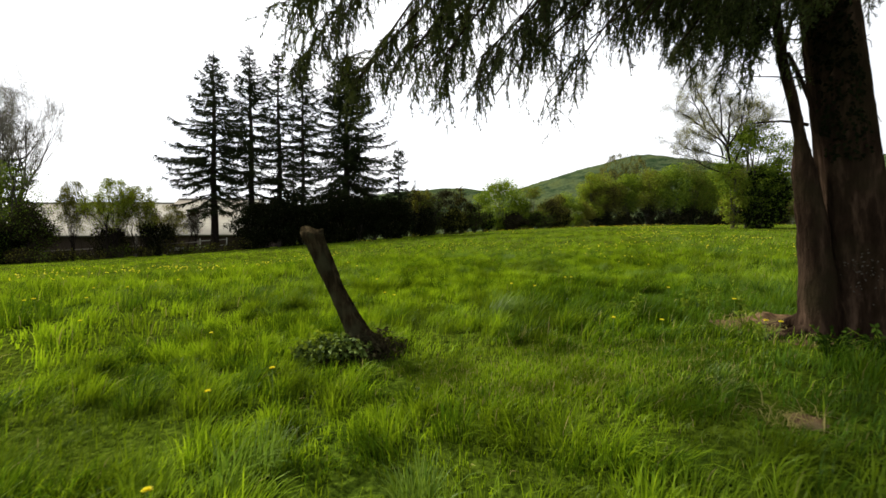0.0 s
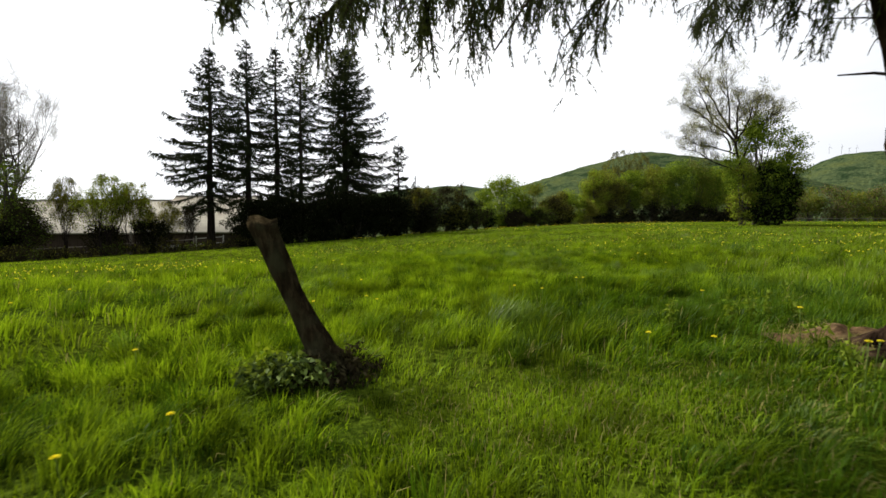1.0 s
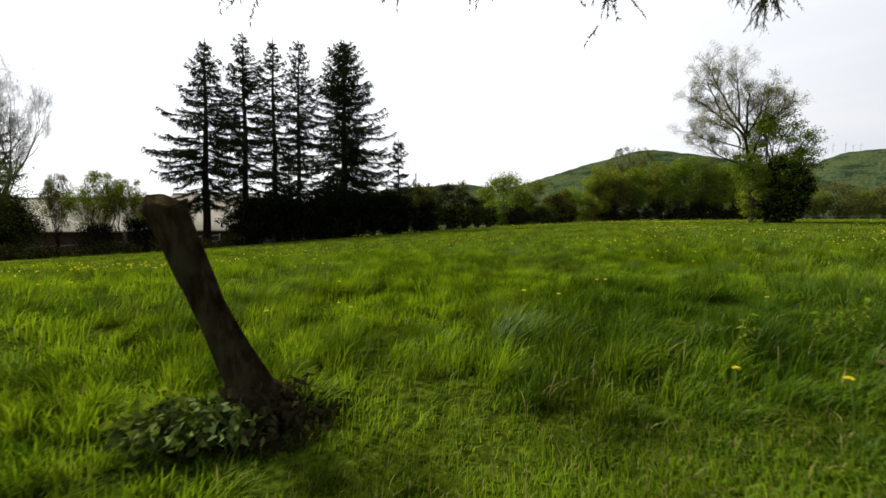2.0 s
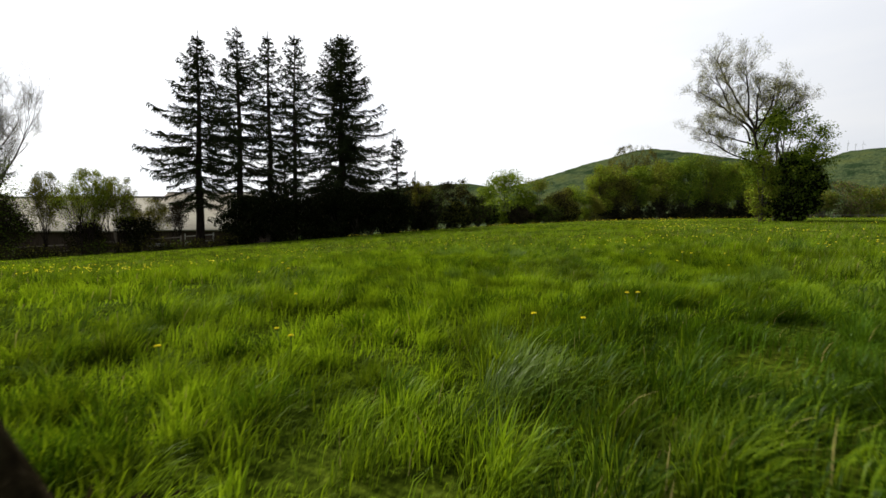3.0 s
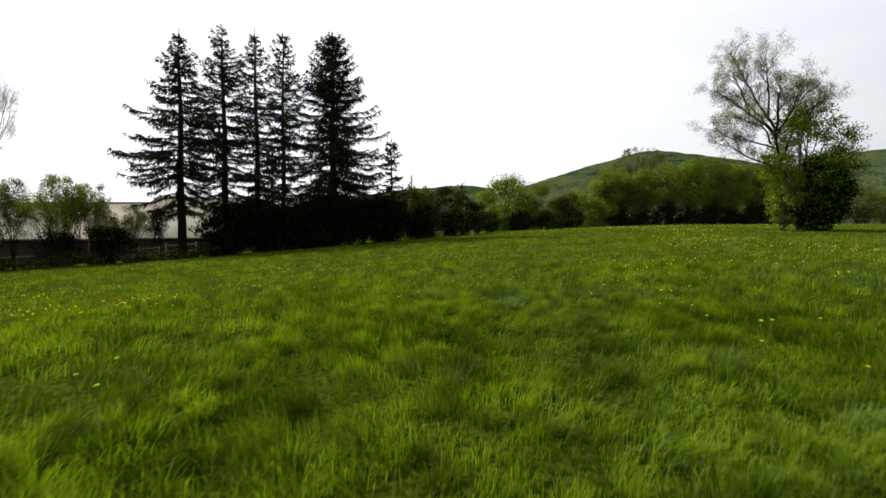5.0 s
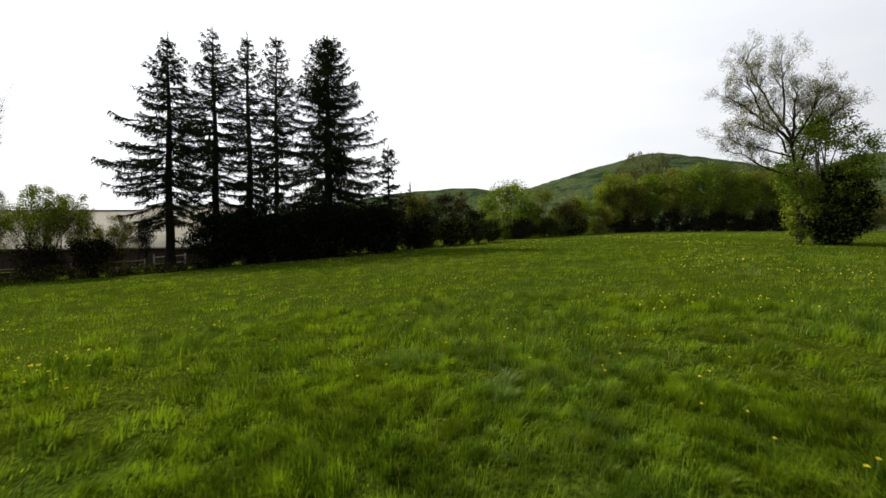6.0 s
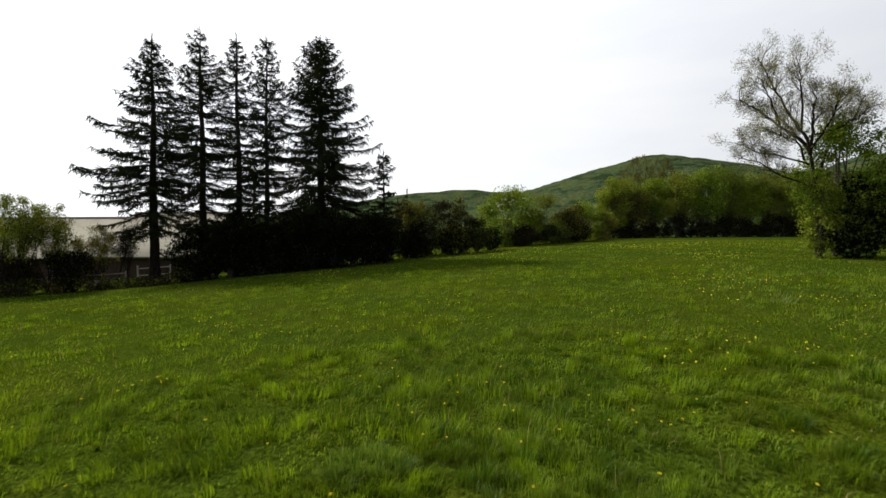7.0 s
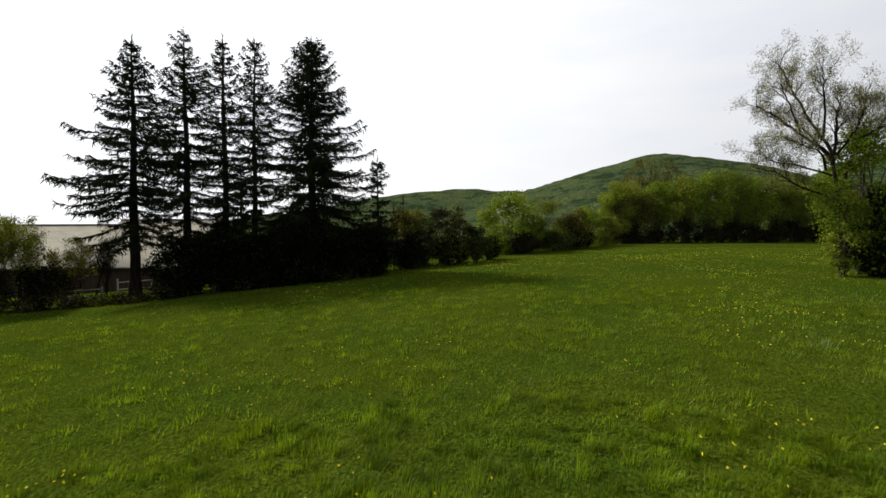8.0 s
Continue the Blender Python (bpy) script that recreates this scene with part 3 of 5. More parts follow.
def limb_tree(name, x, y, limbs, seed, label, twigs, twig_len, buds, bud, material):
    """A full-grown tree from its main limbs (points and thickness), each of which forks into finer ones."""
    rng = np.random.default_rng(seed)
    t = thing(name, x, y, gz(x, y) - 0.1, label, "tree")
    tips = []
    for pts, r0, forks in limbs:
        wood = Geo()
        pts = np.array(pts, float)
        pts = np.array([-1.5, 0, 6.5]) + (pts - np.array([-1.5, 0, 6.5])) * np.where(pts[:, 2:] > 6.5, 0.86, np.where(pts[:, :1] < -1.6, 0.86, 1.0))
        f = np.linspace(0, 1, len(pts))
        ff = np.linspace(0, 1, 12)
        line = np.stack([np.interp(ff, f, pts[:, k]) for k in range(3)], -1)
        line[1:-1] += rng.normal(0, 0.03, (10, 3))
        tube(wood, line, r0 * np.linspace(0.66, 0.18, 12), 8, 0.05, rng, cap=False)
        tang = unit(np.gradient(line, axis=0))
        for k in range(forks):
            i = int(rng.uniform(3, 11.9))
            a = rng.normal(0, 1, 3)
            a = a - tang[i] * a.dot(tang[i])
            a /= np.linalg.norm(a)
            nd = tang[i] * 0.9 + a * rng.uniform(0.5, 0.9) + np.array([0, 0, 0.2])
            grow(wood, tips, line[i], nd, rng.uniform(0.45, 1.0), r0 * 0.20, 1, 3, rng, 0.55, 0.10, 3, 0.68, 6, 0.09)
        part("limb", wood, BARK_FAR, t, smooth=True)
    tw = Geo()
    twig_cards(tw, tips, rng, twigs, twig_len, 0.014, 0.8)
    tagged(part("twig", tw, BARK_GREY, t), kind="stuff")
    lf = Geo()
    twig_cards(lf, tips, rng, buds, bud, bud * 0.6, 0.9, loose=0.16)
    part("young_leaves", lf, material, t)
    return t


# the spreading tree on the right with its ivy-grown foot
limb_tree("ash_tree", 24.0, 35.6, (
    (((0.5, 0, 0), (-0.7, 0, 3.5), (-1.35, 0, 6.0), (-1.5, 0, 7.3)), 0.24, 3),
    (((-1.38, 0, 6.2), (-1.48, -0.4, 7.9), (-1.7, -0.6, 9.0), (-1.55, -0.7, 9.8)), 0.15, 13),
    (((-1.5, 0, 7.1), (-2.2, 0.5, 8.8), (-3.2, 0.9, 11.0), (-4.0, 1.1, 12.9)), 0.14, 16),
    (((-1.8, 0.2, 7.9), (-2.45, -0.7, 9.8), (-2.85, -1.0, 11.0), (-3.0, -1.2, 11.6)), 0.10, 12),
    (((-1.6, 0, 6.8), (-3.2, 0.3, 8.2), (-4.6, 0.6, 9.5), (-5.7, 0.8, 10.2)), 0.13, 16),
    (((-3.2, 0.3, 8.3), (-4.4, -0.3, 10.1), (-5.1, -0.6, 11.1)), 0.09, 11),
    (((-1.75, 0, 5.8), (-2.65, -0.8, 6.8), (-4.0, -1.3, 7.1), (-5.2, -1.6, 7.4)), 0.10, 15),
    (((-1.4, 0, 5.6), (-3.0, 0.5, 6.2), (-4.4, 0.8, 6.5), (-5.3, 0.9, 7.0)), 0.09, 14),
    (((-0.9, 0, 4.2), (-2.9, 0.6, 4.8), (-4.1, 0.9, 5.8), (-5.6, 1.2, 6.2)), 0.10, 14),
    (((-1.02, 0, 4.75), (0.3, 0.3, 7.2), (0.7, 0.5, 9.3), (1.2, 0.7, 10.9)), 0.13, 15),
    (((0.3, 0.3, 7.1), (1.5, 0.0, 8.4), (2.1, -0.3, 10.2)), 0.09, 12),
    (((-1.45, 0, 7.4), (0.1, -0.8, 7.9), (1.1, -1.2, 8.6)), 0.08, 8),
    (((-1.4, 0, 6.4), (-1.4, 1.8, 8.4), (-1.9, 3.0, 10.0)), 0.11, 9),
    (((-1.4, 0, 6.4), (-1.2, -1.6, 8.2), (-1.6, -2.6, 9.6)), 0.11, 9)),
    214, "spreading tree with bare forked limbs and first leaves", 17000, 0.30, 19000, 0.075, LEAF_BUD)
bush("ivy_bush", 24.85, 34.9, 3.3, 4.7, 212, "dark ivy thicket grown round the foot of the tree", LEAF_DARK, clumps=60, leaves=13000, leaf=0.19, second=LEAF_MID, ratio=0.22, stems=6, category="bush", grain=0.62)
bush("elder_bush", 24.6, 35.3, 4.7, 8.2, 213, "yellow-green young leaves on tall thin stems", LEAF_MID, clear=1.0, clumps=120, leaves=24000, leaf=0.13, second=LEAF_FRESH, ratio=0.4, stems=9, fill=0.85, grain=0.5)
bush("elder_bush", 22.9, 35.0, 1.9, 4.6, 215, "loose yellow-green young shrub at the foot of the tree", LEAF_FRESH, clear=0.2, clumps=40, leaves=4500, leaf=0.125, second=LEAF_OLIVE, ratio=0.4, stems=6, fill=0.85, grain=0.7)


def shrub(name, x, y, w, h, seed, label, material, stems=8, leaves=8000, leaf=0.10, twigs=2500, bark=None, second=None, group="", category="bush", wide=0.5):
    """Many forking stems from one foot, fine twigs, and small leaves along the outer shoots."""
    rng = np.random.default_rng(seed)
    t = thing(name, x, y, gz(x, y) - 0.05, label, category, group)
    wood, tips = Geo(), []
    for k in range(stems):
        a = 2 * np.pi * k / stems + rng.normal(0, 0.3)
        out = np.array([math.cos(a), math.sin(a), 0.0])
        grow(wood, tips, out * 0.05 * w, out * rng.uniform(0.08, wide) * w / h + [0, 0, 1.0], h * rng.uniform(0.40, 0.55), 0.014 + 0.006 * h, 0, 3, rng, 0.45, 0.16, 3, 0.62, 5, 0.11)
    pos = np.array([p for p, d in tips])
    k = np.array([w / np.ptp(np.percentile(pos[:, 0], (3, 97))), w * 0.8 / np.ptp(np.percentile(pos[:, 1], (3, 97))), h / np.percentile(pos[:, 2], 93)])
    shift = np.array([np.percentile(pos[:, 0], (3, 97)).mean() * k[0], 0, 0])

    def lift(p):
        p = p * k - shift * (p[..., 2:3] / pos[:, 2].max())
        q = (p - [0, 0, h * 0.55]) / [w * 0.5, w * 0.4, h * 0.45]
        r = np.linalg.norm(q, axis=-1, keepdims=True)
        return np.where((r > 1) & (q[..., 2:3] > -0.4), p - (q - q / np.maximum(r, 1e-6)) * [w * 0.5, w * 0.4, h * 0.45] * 0.85, p)

    wood.v = [lift(v) for v in wood.v]
    tips = [(lift(p), d) for p, d in tips]
    stem = part("stem", wood, bark or BARK_FAR, t, smooth=True)
    tw = Geo()
    twig_cards(tw, tips, rng, twigs, 0.32, 0.012, 0.6)
    tagged(part("twig", tw, bark or BARK_FAR, stem), kind="stuff")
    n2 = int(leaves * 0.35) if second else 0
    lf = Geo()
    twig_cards(lf, tips, rng, leaves - n2, leaf, leaf * 0.7, 1.0, loose=0.13)
    part("crown", lf, material, t)
    if n2:
        lf = Geo()
        twig_cards(lf, tips, rng, n2, leaf, leaf * 0.7, 1.0, loose=0.13)
        part("outer_leaves", lf, second, t)
    return t


# left edge: shrubs, pale bare tree and a dark conifer
open_tree("birch_tree", -39.7, 40.5, (((0, 0, 0), (0.05, 0, 1), 8.6, 0.22), ((0.3, 0, 0), (0.22, 0, 1), 8.0, 0.17), ((-0.3, 0.2, 0), (-0.15, 0, 1), 8.0, 0.17)), 221, "pale bare birch with fine hanging twigs", 3, 1200, 0.09, LEAF_BUD, 26000, twig_mat=TWIG_PALE, twig_len=0.55, spread=0.58, up=0.27, kids=4)
conifer("fir_tree", -44.2, 44.5, 15.5, 2.0, 3.0, 222, "dark fir behind the bare birch", 0.3, 0.3)
shrub("hazel_bush", -29.9, 36.0, 2.1, 6.4, 223, "slim upright shrub with sparse olive young leaves", LEAF_OLIVE, 8, 7500, 0.085, wide=0.35)
shrub("hazel_bush", -26.9, 36.0, 4.3, 6.2, 224, "round-headed shrub with fresh green leaves on bare stems", LEAF_FRESH, 12, 14000, 0.09, 5500, second=LEAF_OLIVE, wide=0.8)
shrub("hazel_bush", -24.7, 36.5, 2.8, 5.7, 225, "olive-leaved shrub with dark inner twigs", LEAF_OLIVE, 9, 8000, 0.09, second=LEAF_FRESH, wide=0.5)
shrub("hazel_bush", -24.6, 40.0, 2.8, 4.3, 226, "low thin shrub with pale olive leaves", LEAF_OLIVE, 8, 5500, 0.085, wide=0.7)
shrub("hazel_bush", -22.6, 40.5, 1.5, 4.2, 228, "thin twiggy shrub, nearly leafless", LEAF_BROWN, 5, 1600, 0.10, wide=0.4)
bush("dark_bush", -23.6, 37.0, 2.5, 3.2, 229, "dense dark bush among the pale shrubs", LEAF_DARK, clumps=40, leaves=5000, leaf=0.14, second=LEAF_BROWN, ratio=0.3, grain=0.7)
bush("dark_bush", -27.8, 37.2, 2.6, 2.6, 236, "dense dark bush among the pale shrubs", LEAF_BROWN, clumps=40, leaves=4500, leaf=0.14, second=LEAF_DARK, ratio=0.5, grain=0.7)
for i, (bx, by, bw, bh) in enumerate(((-38.0, 38.6, 6.6, 9.0), (-34.9, 37.6, 3.4, 4.9), (-36.6, 36.8, 3.2, 3.4))):
    bush("dark_bush", bx, by, bw, bh, 230 + i, "dense dark green bush at the field corner", (LEAF_MID, LEAF_BROWN, LEAF_DARK)[i], leaves=13000, leaf=0.14, second=LEAF_MID if i else LEAF_FRESH, ratio=0.2 if i else 0.3, clumps=90, grain=0.6)

# thin dead sapling beside the barn
open_tree("dead_sapling", -23.2, 40.2, (((0, 0, 0), (0.0, 0, 1), 5.0, 0.06),), 227, "thin dark dead sapling standing upright", 1, 0, 0.1, LEAF_BUD, 60, bark=BARK_FAR, twig_len=0.4, spread=0.9, kids=3, shrink=0.12)
# brambles and rank growth along the field margin
for i in range(12):
    rx = random.Random(280 + i)
    f = i / 11
    bush("bramble_bush", -36 + 18.5 * f + rx.uniform(-0.4, 0.4), 33.0 + 5.6 * f + rx.uniform(-0.4, 0.4), rx.uniform(1.6, 2.6), rx.uniform(0.7, 1.3), 290 + i, "low dark brambles along the field margin", LEAF_BROWN, leaves=1700, leaf=0.11, group="field margin", second=LEAF_MID if i % 3 == 0 else LEAF_OLIVE, ratio=0.2, stems=5, clumps=26, grain=0.8)
# thicket under the firs, along the fence line, its shade put into near-black leaves
for i in range(13):
    rx = random.Random(300 + i)
    f = i / 12
    bx = -17.0 + 12.4 * f + rx.uniform(-0.3, 0.3)
    by = 39.0 + 5.6 * f + rx.uniform(-0.3, 0.9)
    bush("thicket_bush", bx, by, rx.uniform(2.8, 3.8), rx.uniform(3.4, 5.0), 310 + i, "dense undergrowth beneath the firs, its shade put into dark leaves", LEAF_DARK, leaves=6000, leaf=0.17, group="undergrowth", second=LEAF_BROWN, ratio=0.07, fill=0.5, clumps=50, grain=0.65, ragged=0.6)
# brown-black scrub behind the grazing corner: x, y, width, height
for i, (bx, by, bw, bh) in enumerate(((-5.2, 49.5, 2.6, 4.2), (-3.1, 50.0, 2.4, 5.2), (-1.1, 51.0, 2.8, 4.4), (0.5, 53.0, 2.6, 5.2), (2.1, 52.0, 2.1, 5.2), (3.6, 52.0, 2.6, 3.3), (-2.2, 49.4, 2.6, 3.0), (1.2, 50.6, 2.8, 3.0), (4.9, 54.0, 2.4, 2.4))):
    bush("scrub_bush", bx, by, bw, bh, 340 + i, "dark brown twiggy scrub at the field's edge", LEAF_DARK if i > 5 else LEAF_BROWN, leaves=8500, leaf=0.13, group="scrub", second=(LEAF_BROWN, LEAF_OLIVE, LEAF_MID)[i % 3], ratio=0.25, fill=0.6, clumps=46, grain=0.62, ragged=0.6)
shrub("scrub_bush", -2.4, 52.5, 2.6, 5.4, 351, "olive scrub with thin grey stems", LEAF_OLIVE, 7, 3800, 0.15, group="scrub")
guelder = bush("guelder_bush", 8.1, 62.0, 6.4, 6.8, 361, "round fresh green bush with pale blossom at the field's edge", LEAF_MID, leaves=15000, leaf=0.2, clumps=80, second=LEAF_FRESH, ratio=0.6, grain=0.55, ragged=0.5)
rb = np.random.default_rng(365)
gb, gu = Geo(), unit(rb.normal(size=(46, 3)) * [1, 1, 0.8] + [0, -0.5, 0.4])
for k in range(5):  # flat heads of small pale flowers
    cards(gb, gu * [2.9, 2.4, 2.9] + [0, 0, 3.7] + rb.normal(0, 0.10, (46, 3)), rb.normal(size=(46, 3)), 0.17, 0.13, rb)
tagged(part("blossom", gb, BLOSSOM, guelder, "flat heads of pale blossom"), kind="stuff")
for i, (bx, by, bw, bh) in enumerate(((11.0, 64.0, 3.0, 4.4), (12.9, 66.0, 3.8, 6.2), (15.9, 66.5, 3.6, 4.2), (18.0, 70.0, 3.4, 5.0), (20.2, 72.0, 4.4, 5.4), (22.6, 73.0, 3.2, 4.0), (9.6, 60.5, 3.0, 2.4), (13.6, 63.5, 3.6, 2.4), (17.2, 67.0, 3.8, 2.6))):
    bush("hedge_bush", bx, by, bw, bh, 380 + i, "mixed hedge bush, olive and brown", (LEAF_MID, LEAF_OLIVE, LEAF_BROWN, LEAF_OLIVE, LEAF_FRESH, LEAF_OLIVE, LEAF_BROWN, LEAF_BROWN, LEAF_DARK)[i], leaves=8500, leaf=0.16, group="far hedge", second=(LEAF_BROWN, LEAF_MID, LEAF_OLIVE)[i % 3], ratio=0.35, fill=0.55, clumps=46, grain=0.62, ragged=0.5)
# the tall hedge: x, width, height, leaf and second leaf
TALL = ((26.6, 4.6, 9.6, 0, 1), (29.2, 5.4, 8.4, 1, 3), (33.4, 4.8, 9.8, 0, 2), (36.8, 4.6, 10.0, 1, 0), (40.0, 4.8, 10.6, 2, 0), (43.6, 5.0, 9.8, 2, 1), (47.4, 5.0, 9.6, 0, 2), (51.2, 5.0, 10.2, 1, 2), (55.0, 5.0, 10.4, 2, 1), (58.8, 5.0, 9.6, 1, 3))
for i, (bx, bw, bh, ma, mb) in enumerate(TALL):
    rx = random.Random(400 + i)
    mats = (LEAF_FRESH, LEAF_OLIVE, LEAF_MID, LEAF_BROWN)
    by = 80.0 + rx.uniform(-1.8, 1.8)
    bush("hedge_tree", bx, by, bw * 1.12, bh * rx.uniform(0.94, 1.08), 410 + i, "leafy hedge tree with dark shaded foot" if i % 2 else "hedge tree in young green and olive leaf", mats[ma], clear=1.8, leaves=17000, leaf=0.19, clumps=30, group="tall hedge", second=mats[mb], ratio=0.35, category="tree", stems=7, grain=0.85, ragged=0.8, fill=0.2)
    # dark shrubs added to stand in for shade on the hedge's lower third
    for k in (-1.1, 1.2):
        bush("hedge_shade_shrub", bx + k, by - 1.4 + rx.uniform(-0.4, 0.4), 3.2, rx.uniform(1.8, 3.8), 430 + 2 * i + (k > 0), "dark twiggy shrub added as the shade at the hedge's foot", LEAF_BROWN, leaves=1800, leaf=0.22, group="hedge foot", second=LEAF_DARK, ratio=0.5, clumps=26, grain=0.8)
shrub("poplar_tree", 34.6, 86.0, 9.5, 13.9, 451, "brownish tree in first leaf above the hedge", LEAF_OLIVE, 10, 9000, 0.16, 9000, second=LEAF_TAN, category="tree", wide=0.6)
# far hedge on the right
for i in range(9):
    rx = random.Random(460 + i)
    bush("hedge_bush", 66 + i * 4.2, 92 + rx.uniform(-1.5, 1.5), rx.uniform(5, 7), rx.uniform(4.6, 8.0), 470 + i, "brown and olive hedge bush in the distance", LEAF_TAN if i % 2 else LEAF_OLIVE, leaves=4000, leaf=0.28, group="distant hedge", second=LEAF_MID, ratio=0.3, fill=0.5)
# ---- the leaning post with ivy at its foot ----
def leaning_post():
    rng = np.random.default_rng(501)
    x0, y0 = -0.67, 3.86
    zb = gz(x0, y0) - 0.12
    s = np.linspace(0, 1, 26)
    zs = zb + (0.965 - zb) * s
    heights = (-0.25, -0.03, 0.065, 0.26, 0.50, 0.74, 0.93)
    pts = np.stack([np.interp(zs, heights, (-0.66, -0.70, -0.735, -0.835, -0.955, -1.055, -1.135)), np.full(26, y0), zs], -1)
    sides = 26
    a = np.arange(sides) * 2 * np.pi / sides
    rad = np.interp(zs, heights, (0.17, 0.145, 0.112, 0.086, 0.078, 0.086, 0.098)) + 0.003 * np.cos(s * 17)
    verts = []
    for i, p in enumerate(pts):
        ridge = 1 + 0.07 * np.sin(a * 5 + 2.0 * s[i]) + 0.035 * np.sin(a * 9 + 1.3 + s[i] * 3) + 0.05 * rng.uniform(-1, 1, sides) * 0.4
        root = 1 + 0.55 * np.exp(-s[i] * 10) * np.maximum(0, np.cos(a * 2.5 + 0.3)) ** 2
        r = rad[i] * ridge * root
        ring = np.stack([p[0] + r * np.cos(a), p[1] + r * np.sin(a) * 0.92, np.full(sides, p[2])], -1)
        if i > 21:  # slanting, split crown of the post
            k = (i - 21) / 4
            ring[:, 2] += k * (0.030 * np.cos(a - 1.9) + 0.016 * np.sin(a * 3 + 0.6) + 0.03 * np.exp(-((np.abs(a - np.pi)) / 0.3) ** 2) - 0.005)
        verts.append(ring)
    v = np.concatenate(verts)
    i, j = np.meshgrid(np.arange(len(pts) - 1), np.arange(sides), indexing="ij")
    jn = (j + 1) % sides
    q = np.stack([i * sides + j, i * sides + jn, (i + 1) * sides + jn, (i + 1) * sides + j], -1).reshape(-1, 4)
    k0 = (len(pts) - 1) * sides
    g = Geo()
    v = np.vstack([v, v[k0:].mean(axis=0, keepdims=True) - np.array([[0, 0, 0.025]])])
    g.add(v, q, [[k0 + b, k0 + (b + 1) % sides, len(v) - 1] for b in range(sides)])
    post = thing("fence_post", 0, 0, 0, "old leaning weathered wooden post, cracked and dark", "post")
    part("shaft", g, POST_WOOD, post, smooth=True)
    # roots and torn bark at the foot
    for c in range(15):
        ang = -1.9 + 0.21 * c + rng.uniform(-0.1, 0.1)
        rg = Geo()
        d = np.array([math.cos(ang), math.sin(ang), 0])
        b = np.array([x0 - 0.02, y0, zb + 0.10])
        ln = rng.uniform(0.24, 0.36)
        tube(rg, [b + d * 0.10 + [-0.10, 0, 0.20], b + d * 0.15 + [-0.04, 0, 0.12], b + d * ln * 0.75 + [0, 0, rng.uniform(0.03, 0.10)], b + d * ln + [0, 0, -0.06]], [0.022, 0.026, 0.022, 0.008], 7, 0.3, rng)
        part("root", rg, POST_WOOD, post, smooth=True)
    litter = Geo()
    n = 700
    ang, rr = rng.uniform(-2.2, 1.0, n), rng.uniform(0.10, 0.38, n)
    P = np.stack([x0 + rr * np.cos(ang), y0 + rr * np.sin(ang), zb + 0.10 + rng.uniform(0, 0.24, n) * (1.2 - rr * 2.2)], -1)
    cards(litter, P, rng.normal(0, 1, (n, 3)) + [0, 0, -0.4], rng.uniform(0.03, 0.09, n), rng.uniform(0.012, 0.03, n), rng, droop=0.2)
    tagged(part("dead_leaves", litter, LEAF_BROWN, post, "dark dead leaves caught in the roots"), kind="stuff")
    ivy = thing("ivy_clump", x0 - 0.26, y0 - 0.24, gz(x0 - 0.26, y0 - 0.24), "green and pale ivy growing round the foot of the post", "ivy")
    for count, spread, high, mat, nm in ((560, 0.24, 0.17, LEAF_IVY, "foliage"), (150, 0.18, 0.22, LEAF_WEED, "young_leaves")):
        ang, rr = rng.uniform(0, 2 * np.pi, count), spread * rng.uniform(0.05, 1, count) ** 0.7
        off = -0.10 if mat is LEAF_WEED else 0.04
        P = np.stack([off + rr * np.cos(ang) * 1.25, rr * np.sin(ang) * 0.8, 0.03 + 0.04 + high * rng.uniform(0.2, 1.0, count) * (1.15 - rr / spread * 0.7)], -1)
        D = np.stack([np.cos(ang), np.sin(ang), rng.uniform(-0.3, 0.5, count)], -1) + rng.normal(0, 0.5, (count, 3))
        g = Geo()
        cards(g, P, D, rng.uniform(0.03, 0.062, count), rng.uniform(0.028, 0.05, count), rng, belly=0.35, droop=0.25)
        part(nm, g, mat, ivy)
    st = Geo()
    for c in range(14):
        b = rng.uniform(0, 2 * np.pi)
        e = rng.uniform(0.12, 0.28)
        hz = np.array([math.cos(b) * 1.2, math.sin(b), 0])
        tube(st, [hz * 0.05, hz * e * 0.6 + [0, 0, 0.09], hz * e + [0, 0, 0.04]], [0.005, 0.004, 0.002], 4, cap=False)
    part("vine", st, BARK, ivy)


leaning_post()


